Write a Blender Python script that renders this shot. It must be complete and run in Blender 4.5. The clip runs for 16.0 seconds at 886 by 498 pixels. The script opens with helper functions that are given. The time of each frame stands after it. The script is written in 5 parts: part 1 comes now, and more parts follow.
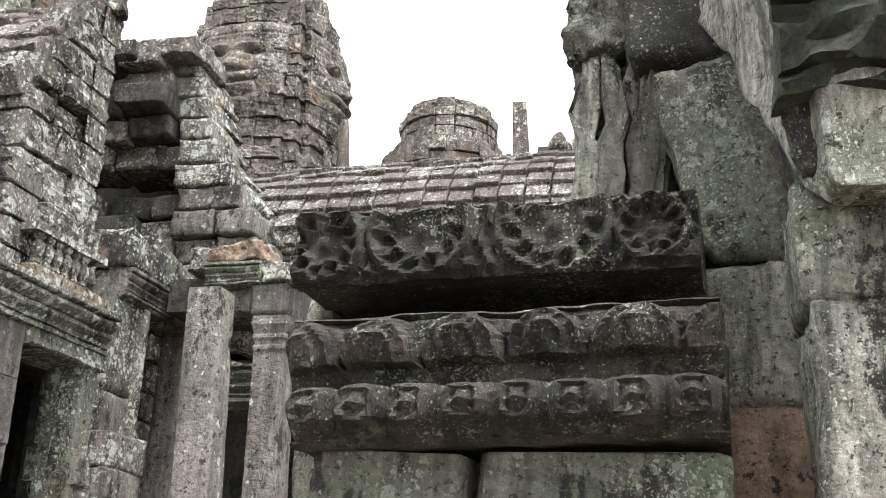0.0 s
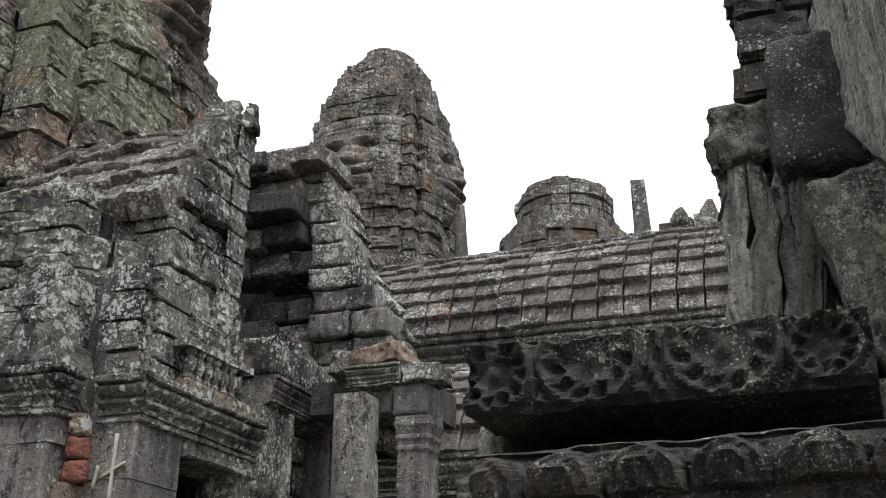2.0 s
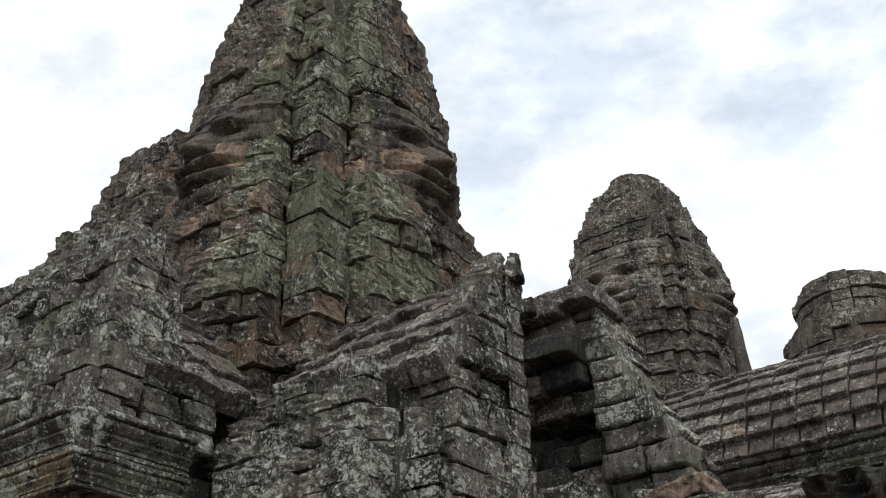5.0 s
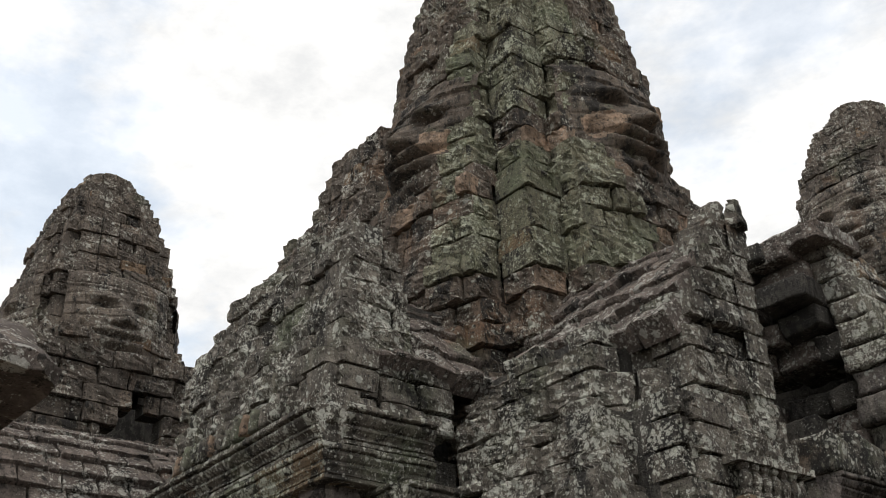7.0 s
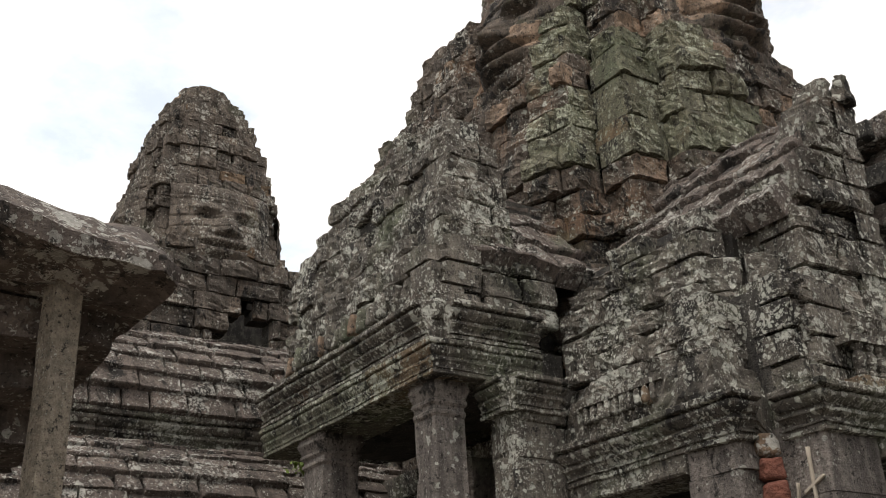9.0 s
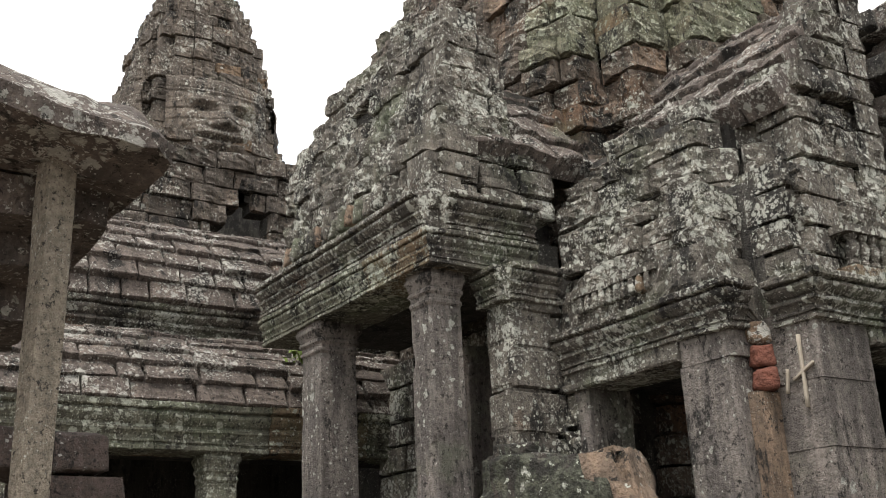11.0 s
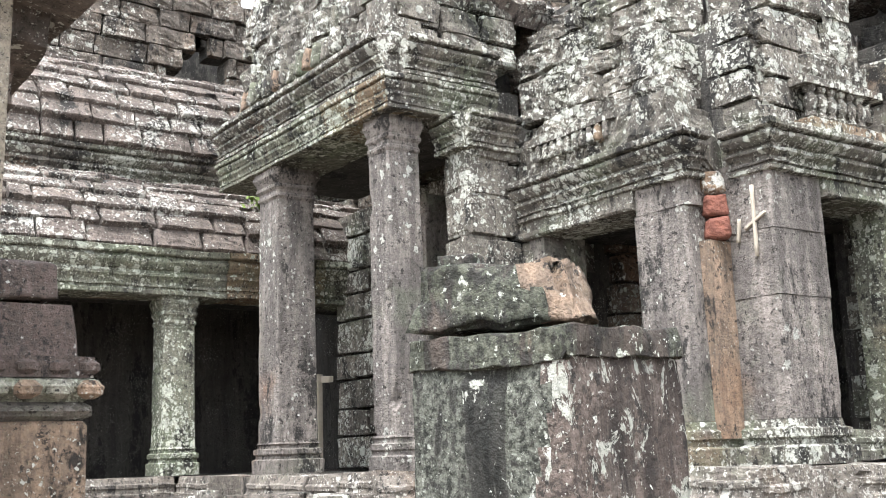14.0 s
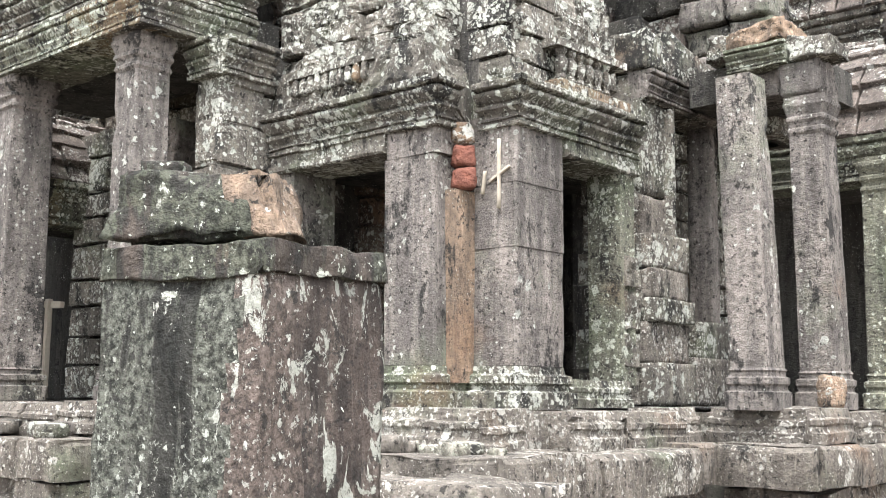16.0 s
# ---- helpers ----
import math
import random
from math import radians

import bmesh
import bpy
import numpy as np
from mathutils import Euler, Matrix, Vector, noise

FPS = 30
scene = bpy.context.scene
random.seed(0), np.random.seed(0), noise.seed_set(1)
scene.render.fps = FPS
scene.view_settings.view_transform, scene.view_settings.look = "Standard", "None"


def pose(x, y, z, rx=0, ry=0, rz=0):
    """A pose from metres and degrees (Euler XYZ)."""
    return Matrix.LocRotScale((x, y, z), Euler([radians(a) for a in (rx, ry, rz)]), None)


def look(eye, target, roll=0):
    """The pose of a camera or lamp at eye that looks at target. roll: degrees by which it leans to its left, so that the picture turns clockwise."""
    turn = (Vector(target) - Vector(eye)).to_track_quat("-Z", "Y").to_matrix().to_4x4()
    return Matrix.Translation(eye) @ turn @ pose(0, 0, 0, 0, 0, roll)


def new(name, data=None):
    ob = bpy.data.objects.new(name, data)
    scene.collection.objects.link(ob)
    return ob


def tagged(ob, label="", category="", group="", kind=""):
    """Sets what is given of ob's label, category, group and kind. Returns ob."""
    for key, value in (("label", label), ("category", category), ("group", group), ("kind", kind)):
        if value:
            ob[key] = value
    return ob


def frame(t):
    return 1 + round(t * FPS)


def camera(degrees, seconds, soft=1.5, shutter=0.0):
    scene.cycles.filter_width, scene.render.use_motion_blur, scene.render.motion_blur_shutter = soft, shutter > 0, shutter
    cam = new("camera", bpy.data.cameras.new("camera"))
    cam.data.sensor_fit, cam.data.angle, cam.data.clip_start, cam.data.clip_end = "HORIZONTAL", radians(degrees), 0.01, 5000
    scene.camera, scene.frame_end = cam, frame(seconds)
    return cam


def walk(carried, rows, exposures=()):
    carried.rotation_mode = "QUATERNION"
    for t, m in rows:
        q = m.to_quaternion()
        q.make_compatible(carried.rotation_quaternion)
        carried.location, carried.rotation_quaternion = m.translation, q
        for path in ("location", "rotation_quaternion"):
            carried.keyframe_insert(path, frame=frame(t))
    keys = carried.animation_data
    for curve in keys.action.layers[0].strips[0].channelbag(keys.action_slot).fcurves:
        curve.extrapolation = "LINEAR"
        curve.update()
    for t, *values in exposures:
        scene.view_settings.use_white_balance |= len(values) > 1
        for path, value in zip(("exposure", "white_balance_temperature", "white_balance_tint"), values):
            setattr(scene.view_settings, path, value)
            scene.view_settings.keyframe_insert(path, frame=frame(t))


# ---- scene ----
cam = camera(44.15, 16.0, soft=0.85)
PATH = [
    (0, (-0.146, -0.122, 1.505), (-0.6579, 1.7016, 2.1484), 2.33),
    (0.5, (-0.166, -0.204, 1.556), (-0.725, 1.5904, 2.2404), 1.95),
    (1, (-0.201, -0.275, 1.598), (-0.8041, 1.492, 2.3158), 1.41),
    (1.5, (-0.24, -0.327, 1.629), (-0.8858, 1.415, 2.3696), 1.39),
    (2, (-0.286, -0.373, 1.664), (-0.981, 1.3398, 2.4266), 1.22),
    (2.5, (-0.311, -0.407, 1.697), (-1.0533, 1.2715, 2.4925), 0.94),
    (3, (-0.35, -0.417, 1.721), (-1.1456, 1.2094, 2.5705), 0.55),
    (3.5, (-0.389, -0.417, 1.742), (-1.2227, 1.1628, 2.6409), 0.48),
    (4, (-0.42, -0.412, 1.757), (-1.3106, 1.1122, 2.6979), -0.43),
    (6.5, (-0.453, -0.206, 1.768), (-1.7435, 0.9708, 2.742), -2.07),
    (7, (-0.465, -0.211, 1.758), (-1.8157, 0.9097, 2.7175), -2.59),
    (7.5, (-0.48, -0.22, 1.751), (-1.9006, 0.8498, 2.6676), -2.91),
    (8, (-0.498, -0.226, 1.749), (-1.9576, 0.8024, 2.6501), -2.83),
    (8.5, (-0.515, -0.236, 1.741), (-2.0091, 0.7792, 2.6004), -2.84),
    (9, (-0.529, -0.235, 1.729), (-2.0486, 0.7878, 2.5304), -2.68),
    (11.5, (-0.526, -0.21, 1.646), (-2.1171, 0.8526, 2.2301), -2.42),
    (12, (-0.531, -0.205, 1.633), (-2.1318, 0.8639, 2.1749), -2.41),
    (12.5, (-0.532, -0.197, 1.622), (-2.1398, 0.8783, 2.1311), -2.55),
    (13, (-0.535, -0.186, 1.61), (-2.1492, 0.8956, 2.0826), -2.57),
    (13.5, (-0.538, -0.175, 1.592), (-2.1476, 0.9326, 2.0175), -2.52),
    (14, (-0.542, -0.153, 1.572), (-2.1424, 0.9891, 1.941), -1.87),
    (14.5, (-0.549, -0.123, 1.552), (-2.103, 1.0944, 1.8724), -1.36),
    (15, (-0.554, -0.092, 1.539), (-2.0434, 1.213, 1.8222), -0.61),
    (15.5, (-0.55, -0.066, 1.532), (-1.9705, 1.3154, 1.8023), -0.08),
    (16, (-0.525, -0.032, 1.527), (-1.8451, 1.4478, 1.7899), 0.55),
]
EXPOSURES = [(0, 2.02, 6300, 10), (1.0, 1.62, 6250, 10), (2.0, 0.92, 6150, 10), (3.0, 0.55, 6150, 9), (4.0, 0.3, 6200, 9), (7.0, 0.22, 6750, 10), (9.0, 0.48, 6950, 12), (11.5, 1.35, 6650, 10), (12.2, 1.8, 6450, 10), (13.0, 2.26, 6300, 10), (14.5, 2.5, 6250, 10), (16.0, 2.5, 6350, 10)]
walk(cam, [(t, look(eye, target, roll)) for t, eye, target, roll in PATH], EXPOSURES)

# ---- sky and light ----
world = bpy.data.worlds.new("sky")
scene.world = world
world.use_nodes = True
wn, wl = world.node_tree.nodes, world.node_tree.links
wn.clear()
SUN_ELEVATION, SUN_ROTATION = radians(62), radians(200)


def sky_shader():
    out = wn.new("ShaderNodeOutputWorld")
    bg = wn.new("ShaderNodeBackground")
    sky = wn.new("ShaderNodeTexSky")
    sky.sky_type = "NISHITA"
    sky.sun_disc = False
    sky.sun_elevation, sky.sun_rotation = SUN_ELEVATION, SUN_ROTATION
    coord = wn.new("ShaderNodeTexCoord")
    squash = wn.new("ShaderNodeMapping")
    squash.inputs["Scale"].default_value = (1.0, 1.0, 1.9)
    big, small = wn.new("ShaderNodeTexNoise"), wn.new("ShaderNodeTexNoise")
    big.inputs["Scale"].default_value, big.inputs["Detail"].default_value, big.inputs["Roughness"].default_value = 3.0, 6, 0.6
    small.inputs["Scale"].default_value, small.inputs["Detail"].default_value, small.inputs["Roughness"].default_value = 9.0, 8, 0.62
    cover = wn.new("ShaderNodeValToRGB")
    cover.color_ramp.elements[0].position, cover.color_ramp.elements[1].position = 0.35, 0.46
    cover.color_ramp.elements[0].color, cover.color_ramp.elements[1].color = (0.66, 0.66, 0.66, 1), (1, 1, 1, 1)
    grey = wn.new("ShaderNodeValToRGB")
    grey.color_ramp.elements[0].position, grey.color_ramp.elements[1].position = 0.36, 0.62
    grey.color_ramp.elements[0].color, grey.color_ramp.elements[1].color = (8.7, 8.95, 9.25, 1), (11.6, 11.7, 11.8, 1)
    mix = wn.new("ShaderNodeMixRGB")
    wl.new(coord.outputs["Generated"], squash.inputs["Vector"])
    wl.new(squash.outputs["Vector"], big.inputs["Vector"])
    wl.new(squash.outputs["Vector"], small.inputs["Vector"])
    wl.new(big.outputs["Fac"], cover.inputs["Fac"])
    wl.new(small.outputs["Fac"], grey.inputs["Fac"])
    wl.new(cover.outputs["Color"], mix.inputs["Fac"])
    haze = wn.new("ShaderNodeMixRGB")
    haze.blend_type = "MULTIPLY"
    haze.inputs["Fac"].default_value, haze.inputs["Color2"].default_value = 1.0, (2.2, 2.6, 2.5, 1)
    wl.new(sky.outputs["Color"], haze.inputs["Color1"])
    wl.new(haze.outputs["Color"], mix.inputs["Color1"])
    wl.new(grey.outputs["Color"], mix.inputs["Color2"])
    wl.new(mix.outputs["Color"], bg.inputs["Color"])
    bg.inputs["Strength"].default_value = 0.085
    wl.new(bg.outputs["Background"], out.inputs["Surface"])


sky_shader()
sun = new("sun", bpy.data.lights.new("sun", "SUN"))
sun.data.energy, sun.data.angle, sun.data.color = 1.9, radians(18), (1.0, 0.97, 0.93)
sun.matrix_world = look((0, 0, 30), (0 + 30 * math.cos(SUN_ELEVATION) * -0.45, 30 * math.cos(SUN_ELEVATION) * 0.6, 30 - 30 * math.sin(SUN_ELEVATION)))


# ---- materials ----
def stone(name, light, dark, lichen=0.5, crust=0.5, moss=0.0, warm=0.0, size=1.0, lichen_tone=(0.52, 0.52, 0.47), rough=0.92, streaks=0.55, runs=0.0, olive=((0.05, 0.052, 0.04), (0.155, 0.16, 0.13)), bare=((0.05, 0.036, 0.031), (0.15, 0.112, 0.096)), flaked=0.60, dots=1.0):
    """Weathered sandstone: two tones by piece, black crust, pale lichen, green algae and orange rust stains."""
    m = bpy.data.materials.new(name)
    m.use_nodes = True
    n, l = m.node_tree.nodes, m.node_tree.links
    bsdf = n["Principled BSDF"]
    bsdf.inputs["Roughness"].default_value = rough
    bsdf.inputs["Specular IOR Level"].default_value = 0.25
    geo, info = n.new("ShaderNodeNewGeometry"), n.new("ShaderNodeObjectInfo")
    pos = geo.outputs["Position"]

    def tex(scale, detail=6, rough_=0.6, offset=0.0, stretch=(1, 1, 1), dist=0.0):
        t, mp = n.new("ShaderNodeTexNoise"), n.new("ShaderNodeMapping")
        mp.inputs["Location"].default_value = (offset, offset * 0.7, offset * 1.3)
        mp.inputs["Scale"].default_value = stretch
        t.inputs["Scale"].default_value, t.inputs["Detail"].default_value, t.inputs["Roughness"].default_value = scale / size, detail, rough_
        t.inputs["Distortion"].default_value = dist
        l.new(pos, mp.inputs["Vector"])
        l.new(mp.outputs["Vector"], t.inputs["Vector"])
        return t.outputs["Fac"]

    def ramp(fac, a, b, lo=0.0, hi=1.0):
        r = n.new("ShaderNodeMapRange")
        r.inputs["From Min"].default_value, r.inputs["From Max"].default_value = a, b
        r.inputs["To Min"].default_value, r.inputs["To Max"].default_value = lo, hi
        l.new(fac, r.inputs["Value"])
        return r.outputs["Result"]

    def math_(op, a, b):
        k = n.new("ShaderNodeMath")
        k.operation = op
        for s, v in zip(k.inputs, (a, b)):
            if isinstance(v, float):
                s.default_value = v
            else:
                l.new(v, s)
        return k.outputs["Value"]

    def mix(fac, a, b, blend="MIX"):
        k = n.new("ShaderNodeMixRGB")
        k.blend_type = blend
        for s, v in zip(k.inputs, (fac, a, b)):
            if isinstance(v, tuple):
                s.default_value = (*v, 1)
            elif isinstance(v, float):
                s.default_value = v
            else:
                l.new(v, s)
        return k.outputs["Color"]

    rnd = math_("FRACT", math_("ADD", info.outputs["Random"], geo.outputs["Random Per Island"]), 0.0)
    col = mix(ramp(rnd, 0.0, 1.0), light, tuple(0.5 * a + 0.5 * b for a, b in zip(light, dark)))
    col = mix(ramp(tex(1.4, 5, 0.62, 3.1), 0.36, 0.64, 0.0, 0.8), col, dark)
    band = tex(6.5, 7, 0.66, 23.0, (1, 1, 0.11))
    col = mix(ramp(band, 0.50, 0.62, 0.0, 0.75 * streaks), col, tuple(min(0.6, 1.5 * c) for c in light))
    col = mix(ramp(band, 0.38, 0.49, 0.85 * streaks, 0.0), col, tuple(0.4 * c for c in dark))
    if warm:
        col = mix(ramp(tex(0.9, 4, 0.55, 17.0), 0.70 - 0.25 * warm, 0.80 - 0.2 * warm, 0.0, 0.55), col, (0.25, 0.14, 0.08))
        only = math_("LESS_THAN", rnd, 0.06 * warm)
        col = mix(math_("MULTIPLY", only, 0.6), col, (0.27, 0.17, 0.095))
    if moss:
        col = mix(ramp(tex(1.0, 5, 0.6, 29.0), 0.66 - 0.3 * moss, 0.80 - 0.25 * moss, 0.0, 0.6), col, (0.15, 0.185, 0.115))
    # grain and pits
    col = mix(ramp(tex(14, 7, 0.75, 1.0), 0.38, 0.60, 0.55, 0.0), col, (0.045, 0.042, 0.038))
    col = mix(ramp(tex(46, 3, 0.7, 6.0), 0.58, 0.75, 0.0, 0.25), col, tuple(min(0.5, 1.9 * c) for c in light))
    def rosettes_(scale, offset, radius, shift):
        v, mp, w, k = n.new("ShaderNodeTexVoronoi"), n.new("ShaderNodeMapping"), n.new("ShaderNodeTexNoise"), n.new("ShaderNodeVectorMath")
        mp.inputs["Location"].default_value = (offset, offset * 0.6, offset * 1.4)
        l.new(pos, mp.inputs["Vector"])
        w.inputs["Scale"].default_value, w.inputs["Detail"].default_value, w.inputs["Roughness"].default_value = scale * 2.2 / size, 4, 0.65
        l.new(mp.outputs["Vector"], w.inputs["Vector"])
        k.operation = "MULTIPLY_ADD"
        k.inputs[1].default_value = (0.95 * size / scale,) * 3
        l.new(w.outputs["Color"], k.inputs[0])
        l.new(mp.outputs["Vector"], k.inputs[2])
        v.inputs["Scale"].default_value = scale / size
        l.new(k.outputs["Vector"], v.inputs["Vector"])
        own = n.new("ShaderNodeSeparateColor")
        l.new(v.outputs["Color"], own.inputs["Color"])
        reach = math_("ADD", ramp(own.outputs["Red"], 0.0, 1.0, radius - 0.34, radius + 0.26), shift)
        return ramp(math_("SUBTRACT", reach, v.outputs["Distance"]), 0.0, 0.05, 0.0, 0.92)

    # lichen in three sizes
    patchy = tex(1.3, 6, 0.66, 40.0)
    where, wide = ramp(patchy, 0.36, 0.64, -0.06, 0.06), ramp(patchy, 0.36, 0.64, -0.22, 0.22)
    tint = mix(ramp(tex(9.0, 3, 0.5, 61.0), 0.35, 0.65), lichen_tone, tuple(0.58 * c for c in lichen_tone))
    spots = rosettes_(8.0, 11.0, 0.8 * lichen - 0.27, wide)
    col = mix(spots, col, tint)
    # black crust, run down by rain
    crusty = ramp(tex(2.2, 8, 0.70, 7.7, (1, 1, 0.4)), 0.66 - 0.26 * crust, 0.69 - 0.24 * crust, 0.0, 0.93)
    crusty = math_("MULTIPLY", crusty, ramp(tex(7, 7, 0.75, 4.4), 0.42, 0.50))
    col = mix(crusty, col, (0.022, 0.021, 0.02))
    if runs:
        # broad rain runs of olive crust, mauve bare stone and black, with pale flaked patches
        flow = tex(3.4, 6, 0.62, 91.0, (1, 1, 0.13), 0.4)
        col = mix(ramp(flow, 0.475, 0.505, 0.0, 0.9 * runs), col, mix(ramp(tex(30, 5, 0.7, 93.0), 0.4, 0.6), *olive))
        col = mix(ramp(flow, 0.455, 0.48, 0.9 * runs, 0.0), col, mix(ramp(tex(12, 6, 0.7, 94.0, (1, 1, 0.3)), 0.4, 0.6), *bare))
        col = mix(ramp(tex(7.5, 7, 0.66, 97.0, (1, 1, 0.6), 0.6), flaked, flaked + 0.015, 0.0, 0.85 * runs), col, (0.42, 0.43, 0.38))
    middle = rosettes_(18.0, 51.0, 0.8 * lichen - 0.25, wide)
    col = mix(middle, col, tint)
    small_ = ramp(math_("ADD", tex(40, 4, 0.7, 71.0), where), 0.655 - 0.10 * lichen, 0.675 - 0.10 * lichen, 0.0, 0.85 * dots)
    col = mix(small_, col, lichen_tone)
    col = mix(ramp(tex(15, 6, 0.76, 81.0), 0.395, 0.42, 0.9, 0.0), col, (0.026, 0.024, 0.022))
    col = mix(ramp(tex(34, 5, 0.72, 85.0), 0.37, 0.42, 0.6, 0.0), col, (0.035, 0.032, 0.029))
    l.new(col, bsdf.inputs["Base Color"])
    bump, bump2 = n.new("ShaderNodeBump"), n.new("ShaderNodeBump")
    bump.inputs["Strength"].default_value, bump.inputs["Distance"].default_value = 0.8, 0.045 * size
    bump2.inputs["Strength"].default_value, bump2.inputs["Distance"].default_value = 1.0, 0.042 * size
    l.new(math_("ADD", tex(5.0, 7, 0.68, 2.0), math_("MULTIPLY", spots, 0.12)), bump.inputs["Height"])
    l.new(tex(28, 5, 0.72, 9.0), bump2.inputs["Height"])
    l.new(bump.outputs["Normal"], bump2.inputs["Normal"])
    l.new(bump2.outputs["Normal"], bsdf.inputs["Normal"])
    return m


def plain(name, colour, rough=0.85, scale=12.0, vary=0.5, bump=0.01):
    m = bpy.data.materials.new(name)
    m.use_nodes = True
    n, l = m.node_tree.nodes, m.node_tree.links
    bsdf = n["Principled BSDF"]
    bsdf.inputs["Roughness"].default_value = rough
    t, r = n.new("ShaderNodeTexNoise"), n.new("ShaderNodeMixRGB")
    geo = n.new("ShaderNodeNewGeometry")
    t.inputs["Scale"].default_value, t.inputs["Detail"].default_value = scale, 8
    l.new(geo.outputs["Position"], t.inputs["Vector"])
    r.inputs["Color1"].default_value = (*colour, 1)
    r.inputs["Color2"].default_value = (*(c * (1 - vary) for c in colour), 1)
    l.new(t.outputs["Fac"], r.inputs["Fac"])
    l.new(r.outputs["Color"], bsdf.inputs["Base Color"])
    b = n.new("ShaderNodeBump")
    b.inputs["Distance"].default_value = bump
    l.new(t.outputs["Fac"], b.inputs["Height"])
    l.new(b.outputs["Normal"], bsdf.inputs["Normal"])
    return m


GREY = stone("lichened_sandstone", (0.215, 0.193, 0.163), (0.09, 0.081, 0.071), lichen=0.64, crust=0.5, moss=0.5, warm=0.3, lichen_tone=(0.54, 0.545, 0.485))
GREEN = stone("algae_sandstone", (0.22, 0.215, 0.165), (0.12, 0.12, 0.095), lichen=0.55, crust=0.4, moss=0.68, warm=0.3, lichen_tone=(0.56, 0.58, 0.49))
TOWER = stone("tower_sandstone", (0.19, 0.15, 0.118), (0.082, 0.067, 0.056), lichen=0.46, crust=0.5, moss=0.32, warm=0.5, lichen_tone=(0.48, 0.48, 0.42))
FAR = stone("far_tower_sandstone", (0.195, 0.16, 0.13), (0.088, 0.075, 0.065), lichen=0.5, crust=0.42, moss=0.25, warm=0.35, size=1.3, lichen_tone=(0.46, 0.45, 0.4))
ROOF = stone("roof_sandstone", (0.195, 0.158, 0.137), (0.1, 0.084, 0.076), lichen=0.54, crust=0.4, moss=0.1, warm=0.1, lichen_tone=(0.47, 0.46, 0.42))
CLEAN = stone("pillar_sandstone", (0.27, 0.237, 0.213), (0.128, 0.114, 0.107), lichen=0.3, crust=0.36, moss=0.35, warm=0.25, lichen_tone=(0.5, 0.5, 0.45), streaks=0.6, dots=0.3)
DARK = stone("black_crusted_sandstone", (0.075, 0.063, 0.053), (0.018, 0.016, 0.015), lichen=0.4, crust=0.7, moss=0.3, warm=0.3, size=0.4, lichen_tone=(0.33, 0.34, 0.27))
NEAR = stone("mossy_sandstone", (0.13, 0.118, 0.098), (0.042, 0.04, 0.034), lichen=0.3, crust=0.95, moss=0.5, warm=0.35, size=0.75, lichen_tone=(0.44, 0.46, 0.4), streaks=0.6, runs=1.0, olive=((0.022, 0.023, 0.018), (0.115, 0.12, 0.092)), bare=((0.02, 0.017, 0.015), (0.085, 0.068, 0.058)), flaked=0.62)
ALGAE_BLACK = stone("green_black_sandstone", (0.034, 0.037, 0.026), (0.012, 0.0125, 0.01), lichen=0.25, crust=0.55, moss=0.9, size=0.4, lichen_tone=(0.10, 0.13, 0.08), streaks=0.2, dots=0.5)
BROWN = stone("mauve_brown_sandstone", (0.145, 0.108, 0.095), (0.075, 0.057, 0.051), lichen=0.26, crust=0.3, warm=0.2, size=0.5, lichen_tone=(0.55, 0.54, 0.49), streaks=0.3, dots=0.15)
STACK = stone("brown_crusted_sandstone", (0.098, 0.08, 0.066), (0.026, 0.022, 0.019), lichen=0.34, crust=0.66, moss=0.4, warm=0.3, size=0.4, lichen_tone=(0.3, 0.31, 0.25), streaks=0.3)
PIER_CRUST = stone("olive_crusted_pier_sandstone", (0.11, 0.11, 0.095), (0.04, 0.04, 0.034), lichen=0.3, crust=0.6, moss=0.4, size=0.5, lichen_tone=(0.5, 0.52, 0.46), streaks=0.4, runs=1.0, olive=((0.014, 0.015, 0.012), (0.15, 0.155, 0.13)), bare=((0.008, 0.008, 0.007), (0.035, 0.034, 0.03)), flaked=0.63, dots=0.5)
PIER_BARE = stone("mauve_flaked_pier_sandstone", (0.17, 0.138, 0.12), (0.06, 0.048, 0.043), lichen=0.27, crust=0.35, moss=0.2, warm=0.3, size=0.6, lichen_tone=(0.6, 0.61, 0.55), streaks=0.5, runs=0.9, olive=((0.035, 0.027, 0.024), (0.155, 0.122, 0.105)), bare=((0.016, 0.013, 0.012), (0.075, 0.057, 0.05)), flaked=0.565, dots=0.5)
PALE = stone("pale_lichened_sandstone", (0.4, 0.375, 0.32), (0.22, 0.205, 0.168), lichen=0.42, crust=0.25, moss=0.6, warm=0.15, size=0.5, lichen_tone=(0.5, 0.52, 0.43), streaks=1.0)
MOSSY = stone("algae_block_sandstone", (0.2, 0.185, 0.15), (0.088, 0.082, 0.07), lichen=0.48, crust=0.5, moss=0.6, warm=0.1, size=0.5, lichen_tone=(0.30, 0.32, 0.25))
PAVE = stone("terrace_sandstone", (0.25, 0.22, 0.19), (0.11, 0.096, 0.082), lichen=0.45, crust=0.35, moss=0.3, warm=0.5, lichen_tone=(0.52, 0.5, 0.45))
FACE = stone("carved_face_sandstone", (0.165, 0.132, 0.105), (0.06, 0.05, 0.042), lichen=0.3, crust=0.6, moss=0.2, warm=0.5, lichen_tone=(0.44, 0.43, 0.38), dots=0.5)
ALGAE = stone("algae_tower_sandstone", (0.235, 0.225, 0.155), (0.105, 0.1, 0.072), lichen=0.54, crust=0.46, moss=0.62, warm=0.3, lichen_tone=(0.44, 0.46, 0.36))
